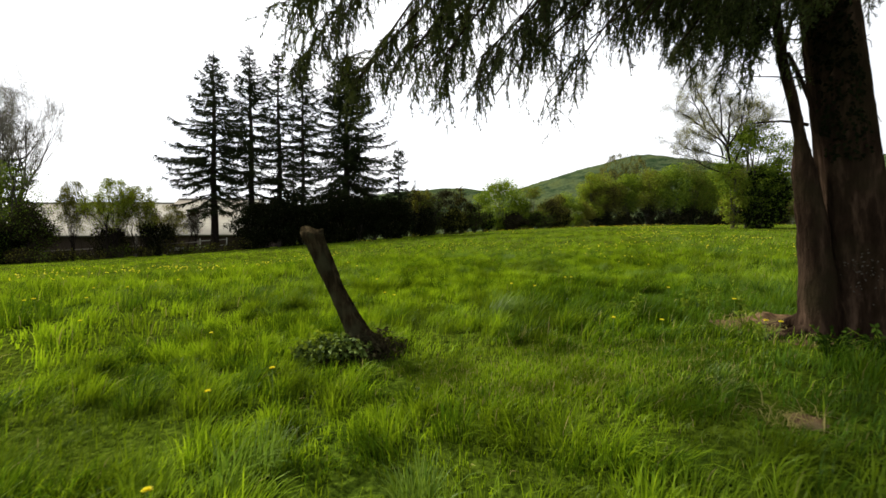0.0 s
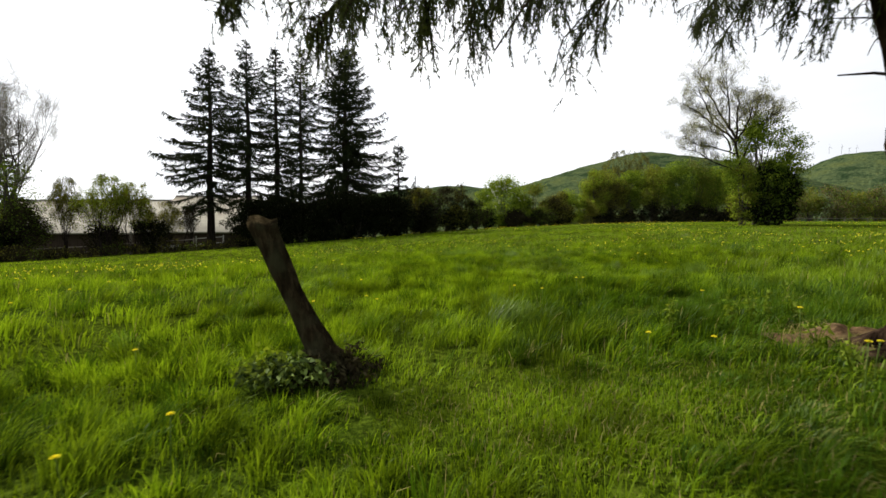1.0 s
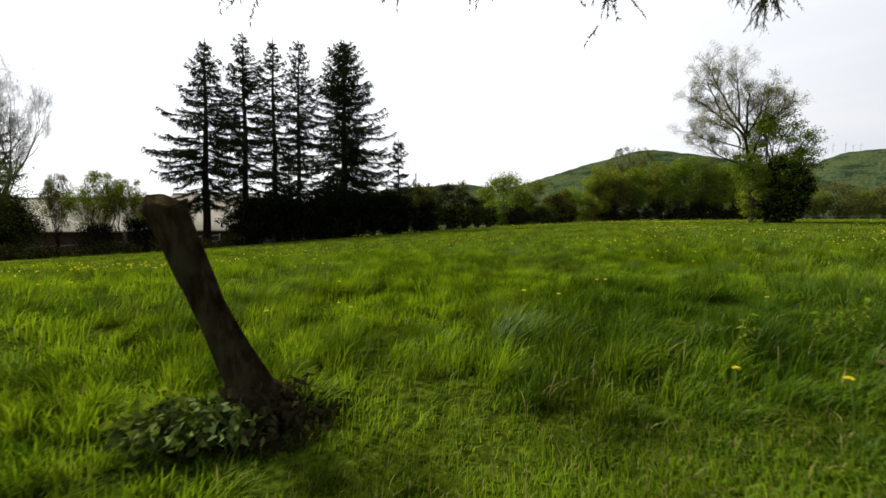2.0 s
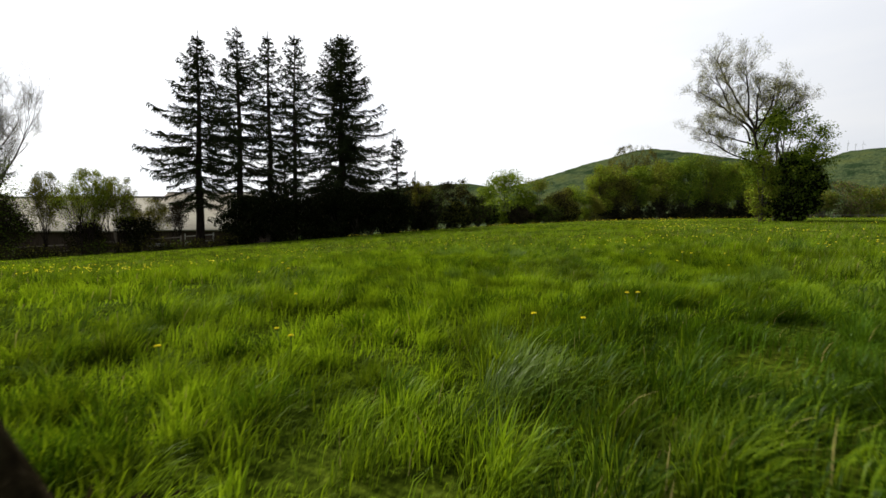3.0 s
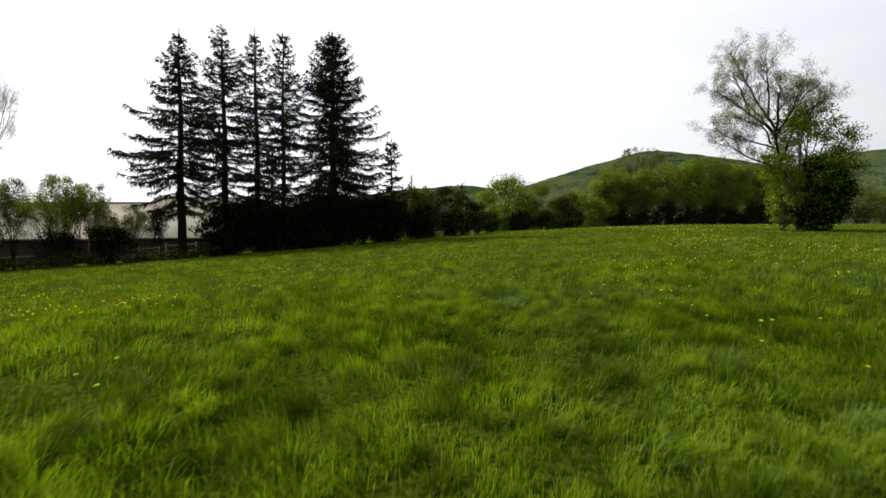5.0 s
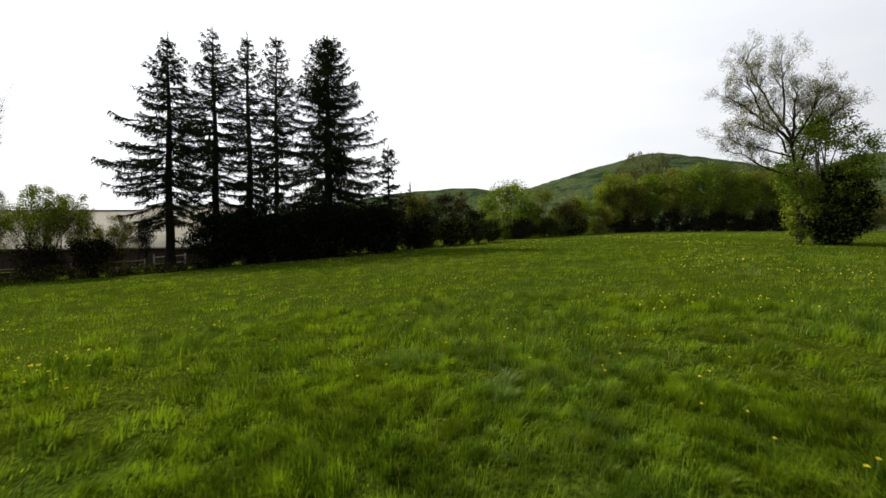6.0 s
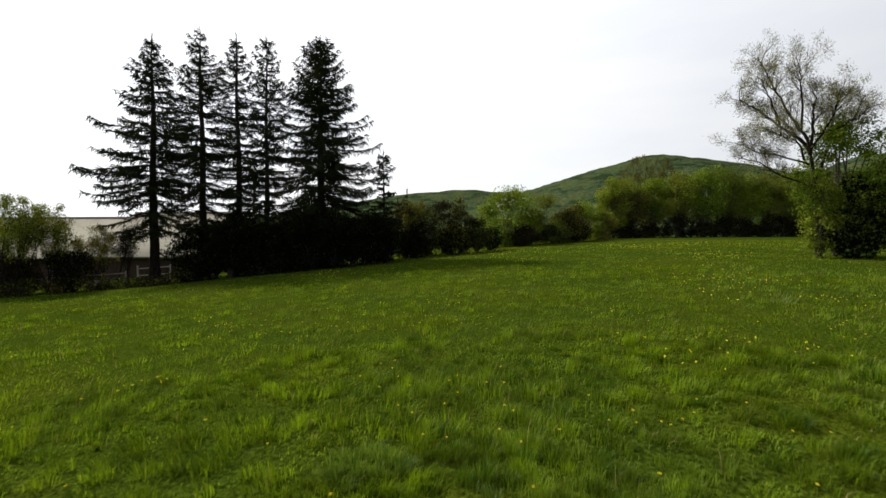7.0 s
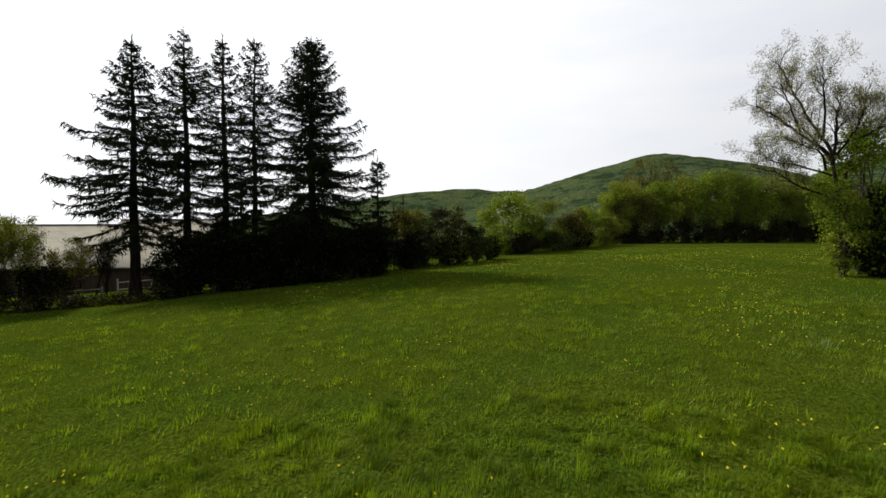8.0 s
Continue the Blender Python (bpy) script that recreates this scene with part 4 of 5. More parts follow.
# ---- the big spruce beside the start of the path ----
def big_spruce():
    rng = np.random.default_rng(601)
    cx, cy = 3.12, 3.38
    z0 = gz(cx, cy) - 0.15
    t = thing("spruce_tree", cx, cy, z0, "huge old spruce with buttressed trunk and drooping boughs", "tree")
    sides = 40
    a = np.arange(sides) * 2 * np.pi / sides
    zs = np.concatenate([np.linspace(0, 2.6, 34), np.linspace(2.8, 13, 16)])
    rings = []
    axis = lambda z: 0.175 - 0.155 * np.minimum(z, 4.0)
    thick = lambda z: 0.196 * np.maximum(0.12, 1 - z / 22) + 0.10 * np.exp(-z / 0.55) + 0.09 * np.exp(-z / 0.15)
    for z in zs:
        r = float(thick(z))
        flut = 1 + (0.02 + 0.15 * math.exp(-z / 0.9)) * np.sin(a * 6 + 0.5 + 0.3 * z) + 0.03 * np.sin(a * 11 + z * 1.3) + 0.02 * rng.uniform(-1, 1, sides)
        rings.append(np.stack([axis(z) + r * flut * np.cos(a), r * flut * np.sin(a), np.full(sides, z)], -1))
    v = np.concatenate(rings)
    i, j = np.meshgrid(np.arange(len(zs) - 1), np.arange(sides), indexing="ij")
    jn = (j + 1) % sides
    q = np.stack([i * sides + j, i * sides + jn, (i + 1) * sides + jn, (i + 1) * sides + j], -1).reshape(-1, 4)
    part("trunk", Geo().add(v, q), BARK, t, smooth=True)
    # second stem that leaves the trunk at knee height and rises beside it
    sp = Geo()
    pts = [(-0.23, 0.02, 0.0), (-0.25, 0.0, 0.4), (-0.28, 0.0, 0.66), (-0.33, 0.0, 1.09), (-0.395, 0.0, 1.44), (-0.415, 0.0, 1.60), (-0.425, 0.0, 1.68), (-0.48, 0.0, 1.94), (-0.57, 0.0, 2.25), (-0.635, 0.02, 2.78), (-0.72, 0.05, 3.7)]
    f = np.linspace(0, 1, len(pts))
    ff = np.linspace(0, 1, 44)
    pp = np.stack([np.interp(ff, f, [p[k] for p in pts]) for k in range(3)], -1)
    rr = np.interp(ff, f, [0.18, 0.135, 0.112, 0.095, 0.078, 0.052, 0.038, 0.036, 0.034, 0.034, 0.024])
    tube(sp, pp, rr, 16, 0.06, rng)
    part("side_stem", sp, BARK, t, smooth=True)
    for line, rr in (([(-0.30, 0.0, 1.72), (-0.36, 0.0, 1.97), (-0.465, 0.0, 2.2), (-0.53, 0.0, 2.32)], [0.02, 0.017, 0.015, 0.012]), ([(-0.56, 0.0, 2.35), (-0.50, 0.02, 2.55), (-0.40, 0.05, 2.78)], [0.014, 0.012, 0.010]), ([(-0.37, 0, 1.78), (-0.45, 0, 1.80), (-0.60, -0.03, 1.80), (-0.82, -0.05, 1.78)], [0.014, 0.010, 0.008, 0.004])):
        sp = Geo()
        tube(sp, line, rr, 7, 0.05, rng)
        part("thin_stem", sp, BARK, t, smooth=True)
    for c, ang in enumerate((2.5, 3.2, 1.7)):  # surface roots
        rg = Geo()
        d = np.array([math.cos(ang), math.sin(ang), 0])
        ln = rng.uniform(0.45, 0.75)
        w = np.array([-d[1], d[0], 0]) * rng.uniform(-0.12, 0.12)
        tube(rg, [d * 0.20 + [0, 0, 0.40], d * 0.30 + [0, 0, 0.26], d * (0.28 + ln * 0.3) + w * 0.5 + [0, 0, 0.17], d * (0.3 + ln * 0.6) + w + [0, 0, 0.13], d * (0.3 + ln) + w * 2.4 + [0, 0, 0.04]], [0.085, 0.066, 0.05, 0.035, 0.014], 10, 0.12, rng)
        part("root", rg, BARK, t, smooth=True)
    limbs, stems, needles = Geo(), Geo(), Geo()
    seg0, seg1 = [], []

    def twig(p0, p1):
        seg0.append(p0), seg1.append(p1)

    def bough(az, zb, ln, sag, tipz, dense=1.0, start=0.7):
        """One sagging bough with curtains of hanging twigs."""
        hz = np.array([math.cos(az), math.sin(az), 0])
        side = np.array([-hz[1], hz[0], 0])
        s = np.linspace(0, 1, 14)
        wig = rng.normal(0, 0.10, 2)
        p = hz * (0.2 + s * ln)[:, None] + side * (wig[0] * ln * s ** 2)[:, None]
        p[:, 2] = zb + (tipz - zb) * s ** sag + 0.022 * ln * np.sin(s * 8 + wig[0] * 30) * s
        tube(limbs, p, 0.017 * (0.5 + ln / 5) * (1 - 0.8 * s) + 0.003, 6, 0.08, rng, cap=False)
        n = int(ln * 15 * dense)
        lump = rng.uniform(0, 6.3)
        for k in range(n):
            f = rng.uniform(start * 0.5, 1.0) ** (0.6 if ln > 3.0 else 1.0)
            full = max(0.0, min(1.0, 0.62 + 0.65 * math.sin(f * 11 + lump)))
            if full < 0.15 and rng.uniform() < 0.6:
                continue
            b = np.array([np.interp(f, s, p[:, c]) for c in range(3)])
            sg = rng.choice([-1, 1])
            bl = max(0.18, (0.36 + 0.5 * (1 - f)) * rng.uniform(0.5, 1.3) * (0.5 + 0.75 * full))
            d = hz * rng.uniform(-0.1, 0.9) + side * sg * rng.uniform(0.1, 1.0) + np.array([0, 0, rng.uniform(-0.8, 0.15)])
            d /= np.linalg.norm(d)
            m = 7
            line = [b]
            for c in range(m):
                d = d + np.array([0, 0, -0.30]) + rng.normal(0, 0.18, 3)
                d /= np.linalg.norm(d)
                line.append(line[-1] + d * bl / m)
            tube(stems, line, np.linspace(0.006, 0.002, m + 1), 3, cap=False)
            for c in range(1, m):
                twig(line[c], line[c + 1])
                for e in range(3):
                    if rng.uniform() < 0.25 + 0.65 * full:
                        dd = (line[c + 1] - line[c]) / (bl / m) * 0.5 + rng.normal(0, 0.42, 3) + np.array([0, 0, -0.75])
                        dd /= np.linalg.norm(dd)
                        e0 = line[c]
                        e1 = e0 + dd * rng.uniform(0.05, 0.17)
                        twig(e0, e1)
                        if rng.uniform() < 0.5 * full:
                            dd = dd + rng.normal(0, 0.4, 3) + np.array([0, 0, -0.6])
                            twig(e1, e1 + dd / np.linalg.norm(dd) * rng.uniform(0.04, 0.12))

    # boughs that reach over the path and the field
    for az, zb, ln, sag, tipz, dense in BOUGHS:
        bough(radians(az), zb, ln * ((0.84 if ln > 4.2 else 0.80) if az > 110 else 1.0), sag, tipz + (0.40 if az < 172 else 0.06 if ln > 1.8 else 0.0), dense * (1.0 if ln > 3.0 else 0.95 if ln < 1.8 else 0.65))
    A, B = np.array(seg0), np.array(seg1)
    k = 14
    m = len(A)
    f = rng.uniform(0, 1, (m, k))
    P = (A[:, None] + (B - A)[:, None] * f[..., None]).reshape(-1, 3)
    D = (unit(B - A)[:, None] * 0.9 + rng.normal(0, 0.55, (m, k, 3))).reshape(-1, 3)
    nn = len(P)
    D = unit(D)
    S = unit(np.cross(D, rng.normal(size=(nn, 3)))) * 0.0040
    tip = P + D * rng.uniform(0.018, 0.036, nn)[:, None]
    needles.add(np.stack([P - S, P + S, tip], 1).reshape(-1, 3), None, np.arange(3 * nn).reshape(-1, 3))
    w = 0.0035
    sd = unit(np.cross(B - A, rng.normal(size=(m, 3)))) * w
    stems.add(np.stack([A - sd, A + sd, B], 1).reshape(-1, 3), None, np.arange(3 * m).reshape(-1, 3))
    # dead twigs on the trunk, bent and forked
    for c in range(13):
        b, z = rng.uniform(2.0, 3.6) if c < 9 else rng.uniform(-0.6, 0.6), rng.uniform(1.6, 3.2)
        d = np.array([math.cos(b), math.sin(b), 0])
        ln = rng.uniform(0.25, 0.7)
        line = [d * 0.14 + [axis(z), 0, z]]
        for k in range(6):
            d = d + rng.normal(0, 0.22, 3) + np.array([0, 0, -0.10])
            d /= np.linalg.norm(d)
            line.append(line[-1] + d * ln / 6)
            if k > 1:
                e = d + rng.normal(0, 0.6, 3)
                twig(line[-1], line[-1] + e / np.linalg.norm(e) * 0.1)
        tube(limbs, line, np.linspace(0.008, 0.002, 7), 4, cap=False)
    # the high crown above the reach of the lower boughs
    P, D, L, W = [], [], [], []
    for z in np.arange(6.4, 15.5, 0.42):
        reach = 3.8 * (1 - (z - 4.8) / 12.5)
        for k in range(7):
            az = rng.uniform(0, 2 * np.pi)
            h = np.array([math.cos(az), math.sin(az), 0])
            ln = reach * rng.uniform(0.7, 1.1)
            n = int(10 + ln * 12)
            f = rng.uniform(0.1, 1, n)
            p = np.array([-0.44, 0, z]) + h * (f * ln)[:, None]
            p[:, 2] -= 0.9 * f ** 2 * (0.5 + ln / 6)
            P.append(p), D.append(h + rng.normal(0, 0.6, (n, 3)) + [0, 0, -0.5]), L.append(rng.uniform(0.3, 0.8, n)), W.append(rng.uniform(0.07, 0.16, n))
    hi = Geo()
    cards(hi, np.concatenate(P), np.concatenate(D), np.concatenate(L), np.concatenate(W), rng, droop=0.1)
    part("crown", hi, NEEDLE_NEAR, t)
    boughs = part("bough", limbs, BARK, t, smooth=True)
    tagged(part("twig", stems, BARK, boughs), kind="stuff")
    # ivy climbing the trunk above head height
    n = 1500
    aa, zz = rng.uniform(3.3, 4.7, n), 1.5 + 2.9 * rng.uniform(0, 1, n) ** 0.9
    rr = thick(zz) + rng.uniform(0.004, 0.02, n)
    iv = Geo()
    cards(iv, np.stack([axis(zz) + rr * np.cos(aa), rr * np.sin(aa), zz], -1), np.stack([-np.sin(aa) * rng.normal(0, 1, n), np.cos(aa) * rng.normal(0, 1, n), rng.uniform(-1.2, 0.2, n)], -1), rng.uniform(0.02, 0.04, n), rng.uniform(0.018, 0.032, n), rng, face=np.stack([np.cos(aa), np.sin(aa), 0.4 + 0 * aa], -1), droop=0.2)
    tagged(part("ivy_leaves", iv, LEAF_DARK, t), "dark ivy leaves on the trunk", kind="stuff")
    # pale lichen flakes on the side that faces the field
    n = 46
    aa, zz = rng.normal(4.0, 0.22, n), rng.normal(0.66, 0.10, n)
    rr = thick(zz) * (1 + 0.12 * np.exp(-zz)) + 0.02
    li = Geo()
    cards(li, np.stack([axis(zz) + rr * np.cos(aa), rr * np.sin(aa), zz], -1), np.stack([-np.sin(aa), np.cos(aa), rng.normal(0, 1, n)], -1), rng.uniform(0.008, 0.024, n), rng.uniform(0.005, 0.012, n), rng, face=np.stack([np.cos(aa), np.sin(aa), 0 * aa], -1))
    tagged(part("lichen", li, LICHEN, t), "pale grey lichen flakes", kind="stuff")
    part("needle_foliage", needles, NEEDLE_NEAR, t)


# azimuth in degrees from +x, height on the trunk, length, sag exponent, tip height, density
BOUGHS = ((186, 4.1, 4.3, 2.2, 2.05, 1.3), (181, 4.0, 3.7, 2.2, 2.1, 1.3), (177, 3.8, 3.1, 2.2, 2.1, 1.2), (191, 4.2, 3.9, 2.2, 2.2, 1.2), (169, 3.9, 3.2, 2.2, 2.2, 1.2),
          (173, 3.6, 2.4, 2.0, 2.2, 1.0), (161, 3.7, 2.7, 2.0, 2.4, 1.0), (184, 3.5, 2.0, 1.8, 2.4, 0.8), (150, 3.6, 2.2, 2.0, 2.7, 0.8), (196, 4.0, 3.1, 2.2, 2.3, 1.1), (201, 4.2, 4.0, 2.2, 2.3, 1.1),
          (206, 3.8, 2.6, 2.0, 2.4, 0.9), (156, 4.0, 3.4, 2.0, 2.9, 0.8), (165, 3.4, 1.6, 1.8, 2.35, 0.7), (138, 3.5, 1.5, 1.8, 2.7, 0.6), (188, 4.5, 4.7, 2.4, 2.2, 1.2), (179, 4.4, 4.3, 2.4, 2.35, 1.1),
          (193, 4.6, 4.6, 2.4, 2.4, 1.0), (172, 4.4, 3.9, 2.4, 2.5, 1.0), (115, 3.9, 2.2, 1.5, 3.3, 0.6), (97, 4.4, 3.0, 1.5, 3.8, 0.5), (82, 4.3, 4.0, 1.6, 3.45, 0.9), (70, 4.3, 4.1, 1.6, 3.45, 0.8),
          (168, 3.3, 1.9, 1.6, 2.4, 1.1), (178, 3.2, 1.4, 1.6, 2.45, 1.1), (190, 3.3, 1.6, 1.6, 2.5, 1.0), (175, 3.4, 2.3, 1.7, 2.35, 1.2), (183, 3.5, 2.7, 1.8, 2.25, 1.2), (187, 3.7, 3.3, 2.0, 2.2, 1.2),
          (185, 3.0, 1.0, 1.4, 2.5, 1.6), (165, 3.1, 1.1, 1.4, 2.55, 1.5), (200, 3.1, 1.2, 1.4, 2.6, 1.5), (175, 2.9, 0.9, 1.3, 2.45, 1.4), (150, 3.2, 1.3, 1.4, 2.75, 1.3), (192, 3.0, 1.3, 1.4, 2.5, 1.4), (225, 3.1, 1.1, 1.4, 2.6, 1.3),
          (215, 3.8, 3.0, 1.6, 2.8, 0.6), (240, 3.9, 3.0, 1.4, 3.2, 0.4), (270, 3.9, 3.0, 1.4, 3.2, 0.4), (320, 3.9, 3.0, 1.4, 3.2, 0.4), (20, 3.9, 3.0, 1.4, 3.2, 0.4), (50, 3.9, 3.0, 1.4, 3.2, 0.4))
big_spruce()
# ---- soil, grass, flowers ----
def soil_patch(x, y, w, d, seed, label, material=None, rise=0.055):
    """A bare, trodden mound of earth at the tree's foot."""
    n = 26
    u = np.linspace(-1, 1, n)
    A, B = np.meshgrid(u, u, indexing="ij")
    X, Y = x + A * w / 2, y + B * d / 2
    r = np.sqrt(A ** 2 + B ** 2) + 0.7 * (vnoise(X, Y, 0.22, seed) - 0.5)
    Z = ground_z(X, Y) + rise * (1 - r) + 0.05 * (vnoise(X, Y, 0.12, seed + 1) - 0.5) * np.clip(1.3 - r, 0, 1)
    v = np.stack([X - x, Y - y, Z - gz(x, y)], -1).reshape(-1, 3)
    i, j = np.meshgrid(np.arange(n - 1), np.arange(n - 1), indexing="ij")
    q = np.stack([i * n + j, (i + 1) * n + j, (i + 1) * n + j + 1, i * n + j + 1], -1).reshape(-1, 4)
    ob = part("soil_patch", Geo().add(v, q), material or SOIL, smooth=True)
    ob.location = (x, y, gz(x, y))
    tagged(ob, label, "soil")


SOILS = ((2.80, 3.84, 0.85, 0.75), (1.72, 2.18, 0.42, 0.24), (3.0, 3.5, 0.9, 0.8))
soil_patch(*SOILS[0], 1, "bare brown earth mound beside the spruce", None, 0.11)
soil_patch(*SOILS[1], 2, "trodden reddish-brown bare earth in the grass", None, 0.015)
soil_patch(*SOILS[2], 3, "brown earth and litter round the spruce roots")


def off_soil(x, y):
    keep = np.ones(len(x), bool)
    for sx, sy, w, d in SOILS:
        keep &= ((x - sx) / (w * 0.47)) ** 2 + ((y - sy) / (d * 0.47)) ** 2 > 0.35 + 1.1 * vnoise(x, y, 0.16, 9)
    return keep


def from_lane(x, y):
    """Distance in the plan from the line of the open lane through the field."""
    ax, ay, bx, by = 0.0, 0.0, 1.7, 10.2
    t = np.clip(((x - ax) * (bx - ax) + (y - ay) * (by - ay)) / ((bx - ax) ** 2 + (by - ay) ** 2), 0, 1)
    return np.hypot(x - ax - t * (bx - ax), y - ay - t * (by - ay))


# trodden hollows in the grass (x, y, radius) and pale tussocks
HOLLOWS = ((-0.98, 3.52, 0.24), (-0.45, 3.55, 0.24), (1.94, 5.05, 0.28), (-1.5, 2.25, 0.30), (-1.05, 2.62, 0.16), (-0.62, 1.8, 0.15), (0.14, 4.05, 0.25), (0.58, 4.5, 0.16), (0.55, 7.25, 0.22), (0.68, 5.75, 0.20), (1.95, 8.4, 0.2), (1.5, 12.5, 0.3), (-1.6, 21.2, 0.4),
           (3.9, 18.5, 0.35), (4.8, 18.2, 0.3), (-3.3, 17.9, 0.4), (2.0, 10.0, 0.25), (-2.0, 10.2, 0.25), (-0.2, 4.3, 0.2), (2.42, 3.12, 0.24), (2.75, 3.0, 0.26), (2.15, 2.75, 0.16), (2.1, 3.9, 0.16))
TUSSOCKS = ((0.66, 4.80, 0.20), (0.83, 7.9, 0.28), (0.72, 5.35, 0.18), (-0.85, 2.05, 0.18), (0.5, 13.3, 0.5), (3.4, 9.2, 0.4), (-0.2, 1.6, 0.2))


def spots(x, y, places):
    f = np.zeros(len(x))
    for px, py, r in places:
        f = np.maximum(f, np.exp(-(((x - px) ** 2 + (y - py) ** 2) / r ** 2) ** 2))
    return f


def lay(geos, x, y, H, W, direction, lean, pale, dry, rng, gap=1.0, fine=False, pits=0.93, deep=None):
    pit = np.clip((vnoise(x, y, 0.34 * gap, 31) * 0.75 + vnoise(x, y, 0.13 * gap, 32) * 0.25 - (0.67 if gap < 1.2 else 0.66)) * 9, 0, 1)  # small gaps between tufts
    ok = off_soil(x, y) & (rng.uniform(size=len(x)) > 0.88 * spots(x, y, HOLLOWS)) & (rng.uniform(size=len(x)) > pits * pit)
    # two zones by the spruce: lush growth, with its shade painted as darker blades
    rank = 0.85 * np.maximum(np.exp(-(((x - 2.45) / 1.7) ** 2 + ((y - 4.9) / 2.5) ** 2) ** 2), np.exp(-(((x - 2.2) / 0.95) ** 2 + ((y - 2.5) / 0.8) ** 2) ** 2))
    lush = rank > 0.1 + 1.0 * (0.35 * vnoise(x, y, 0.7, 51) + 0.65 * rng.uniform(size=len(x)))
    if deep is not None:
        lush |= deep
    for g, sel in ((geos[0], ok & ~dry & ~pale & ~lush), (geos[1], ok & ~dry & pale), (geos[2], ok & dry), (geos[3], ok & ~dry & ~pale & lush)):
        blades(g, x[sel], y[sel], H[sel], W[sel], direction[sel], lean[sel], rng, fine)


def mown_at(x, y):
    """The low, trodden sward between the post and the spruce."""
    return np.exp(-(((x - 0.95) / 1.4) ** 2 + ((y - 3.1) / 0.75) ** 2) ** 2)


def tuft_zone(geos, box, near, far, spacing, each, scale, seed, hmul, fill, fine):
    """Tussocks that spring from a narrow foot and arch over all round, combed by the wind, with dark ground showing between them."""
    rng = np.random.default_rng(seed)
    x0, x1, y0, y1 = box
    gx, gy = np.meshgrid(np.arange(x0, x1, spacing), np.arange(y0, y1, spacing), indexing="ij")
    tx = gx.ravel() + rng.uniform(-0.5, 0.5, gx.size) * spacing
    ty = gy.ravel() + rng.uniform(-0.5, 0.5, gx.size) * spacing
    dd = from_lane(tx, ty)
    bare = vnoise(tx, ty, 0.8, 21) * 0.6 + vnoise(tx, ty, 0.33, 22) * 0.4
    k = (dd >= near) & (dd < far) & (bare > 0.35)
    tx, ty, bare = tx[k], ty[k], bare[k]
    m = len(tx)
    edge = [(sx, sy, w * 0.75) for sx, sy, w, d in SOILS]
    mown, hol, tus = mown_at(tx, ty), np.maximum(spots(tx, ty, HOLLOWS), spots(tx, ty, edge)), spots(tx, ty, TUSSOCKS)
    size = np.clip(0.50 * vnoise(tx, ty, 1.5, 5) + 0.22 * vnoise(tx, ty, 0.5, 7) + 0.45 * rng.uniform(size=m) + 0.1 * tus, 0.1, 1.25)
    th = (0.10 + 0.22 * size) * hmul * (1 - 0.68 * mown) * (1 - 0.55 * hol)
    foot = spacing * (0.24 + 0.30 * size)
    wind = 1.5 * np.pi * (vnoise(tx, ty, 2.2, 6) - 0.5) - 0.5 + rng.normal(0, 0.5, m)
    push = rng.uniform(0.1, 0.9, m)
    pale = (vnoise(tx, ty, 0.9, 8) > 0.90) | (tus > 0.4)
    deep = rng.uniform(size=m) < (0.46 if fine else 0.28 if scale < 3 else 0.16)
    num = np.maximum(8, each * (0.45 + 0.8 * size) * (1 - 0.5 * hol)).astype(int)
    idx = np.repeat(np.arange(m), num)
    n = len(idx)
    rel = rng.uniform(0, 1, n) ** 0.6
    away = rng.uniform(0, 2 * np.pi, n)
    x, y = tx[idx] + foot[idx] * rel * np.cos(away), ty[idx] + foot[idx] * rel * np.sin(away)
    H = th[idx] * (1.12 - 0.30 * rel) * rng.uniform(0.65, 1.12, n)
    lx = np.cos(away) * rel * 0.5 + push[idx] * np.cos(wind[idx]) + rng.normal(0, 0.28, n)
    ly = np.sin(away) * rel * 0.5 + push[idx] * np.sin(wind[idx]) + rng.normal(0, 0.28, n)
    lean = np.clip(0.12 + 0.55 * np.hypot(lx, ly) + rng.normal(0, 0.10, n), 0.05, 1.3)
    dry = rng.uniform(size=n) < (0.006 if fine else 0.02 if scale < 3 else 0.06) + 0.08 * mown[idx]
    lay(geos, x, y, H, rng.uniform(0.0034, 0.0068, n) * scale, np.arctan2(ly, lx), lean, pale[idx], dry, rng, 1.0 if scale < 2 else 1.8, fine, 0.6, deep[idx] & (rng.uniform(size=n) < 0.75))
    sward(geos, box, near, far, fill, scale, seed + 50, hmul if fine else 0.8, 0.7 if fine else 0.85, 0.6 if fine else 0.85)


def sward(geos, box, near, far, fill, scale, seed, hmul, pits=0.55, lean=0.6):
    """Short leafy grass all over, lower where the ground is trodden."""
    rng = np.random.default_rng(seed)
    x0, x1, y0, y1 = box
    nf = int((x1 - x0) * (y1 - y0) * fill)
    x, y = rng.uniform(x0, x1, nf), rng.uniform(y0, y1, nf)
    dd = from_lane(x, y)
    k = (dd >= near) & (dd < far)
    x, y = x[k], y[k]
    n = len(x)
    H = rng.uniform(0.06, 0.17, n) * hmul * (1 - 0.55 * mown_at(x, y)) * (0.6 + 0.8 * vnoise(x, y, 0.5, 41))
    blow = 1.5 * np.pi * (vnoise(x, y, 2.2, 6) - 0.5) - 0.5 + rng.normal(0, 0.8, n)
    lay(geos, x, y, H, rng.uniform(0.0045, 0.0085, n) * scale, blow, np.clip(rng.normal(lean, 0.3, n), 0, 1.3), np.zeros(n, bool), rng.uniform(size=n) < (0.01 if scale < 3 else 0.06), rng, 1.0 if scale < 2 else 2.2, False, pits)


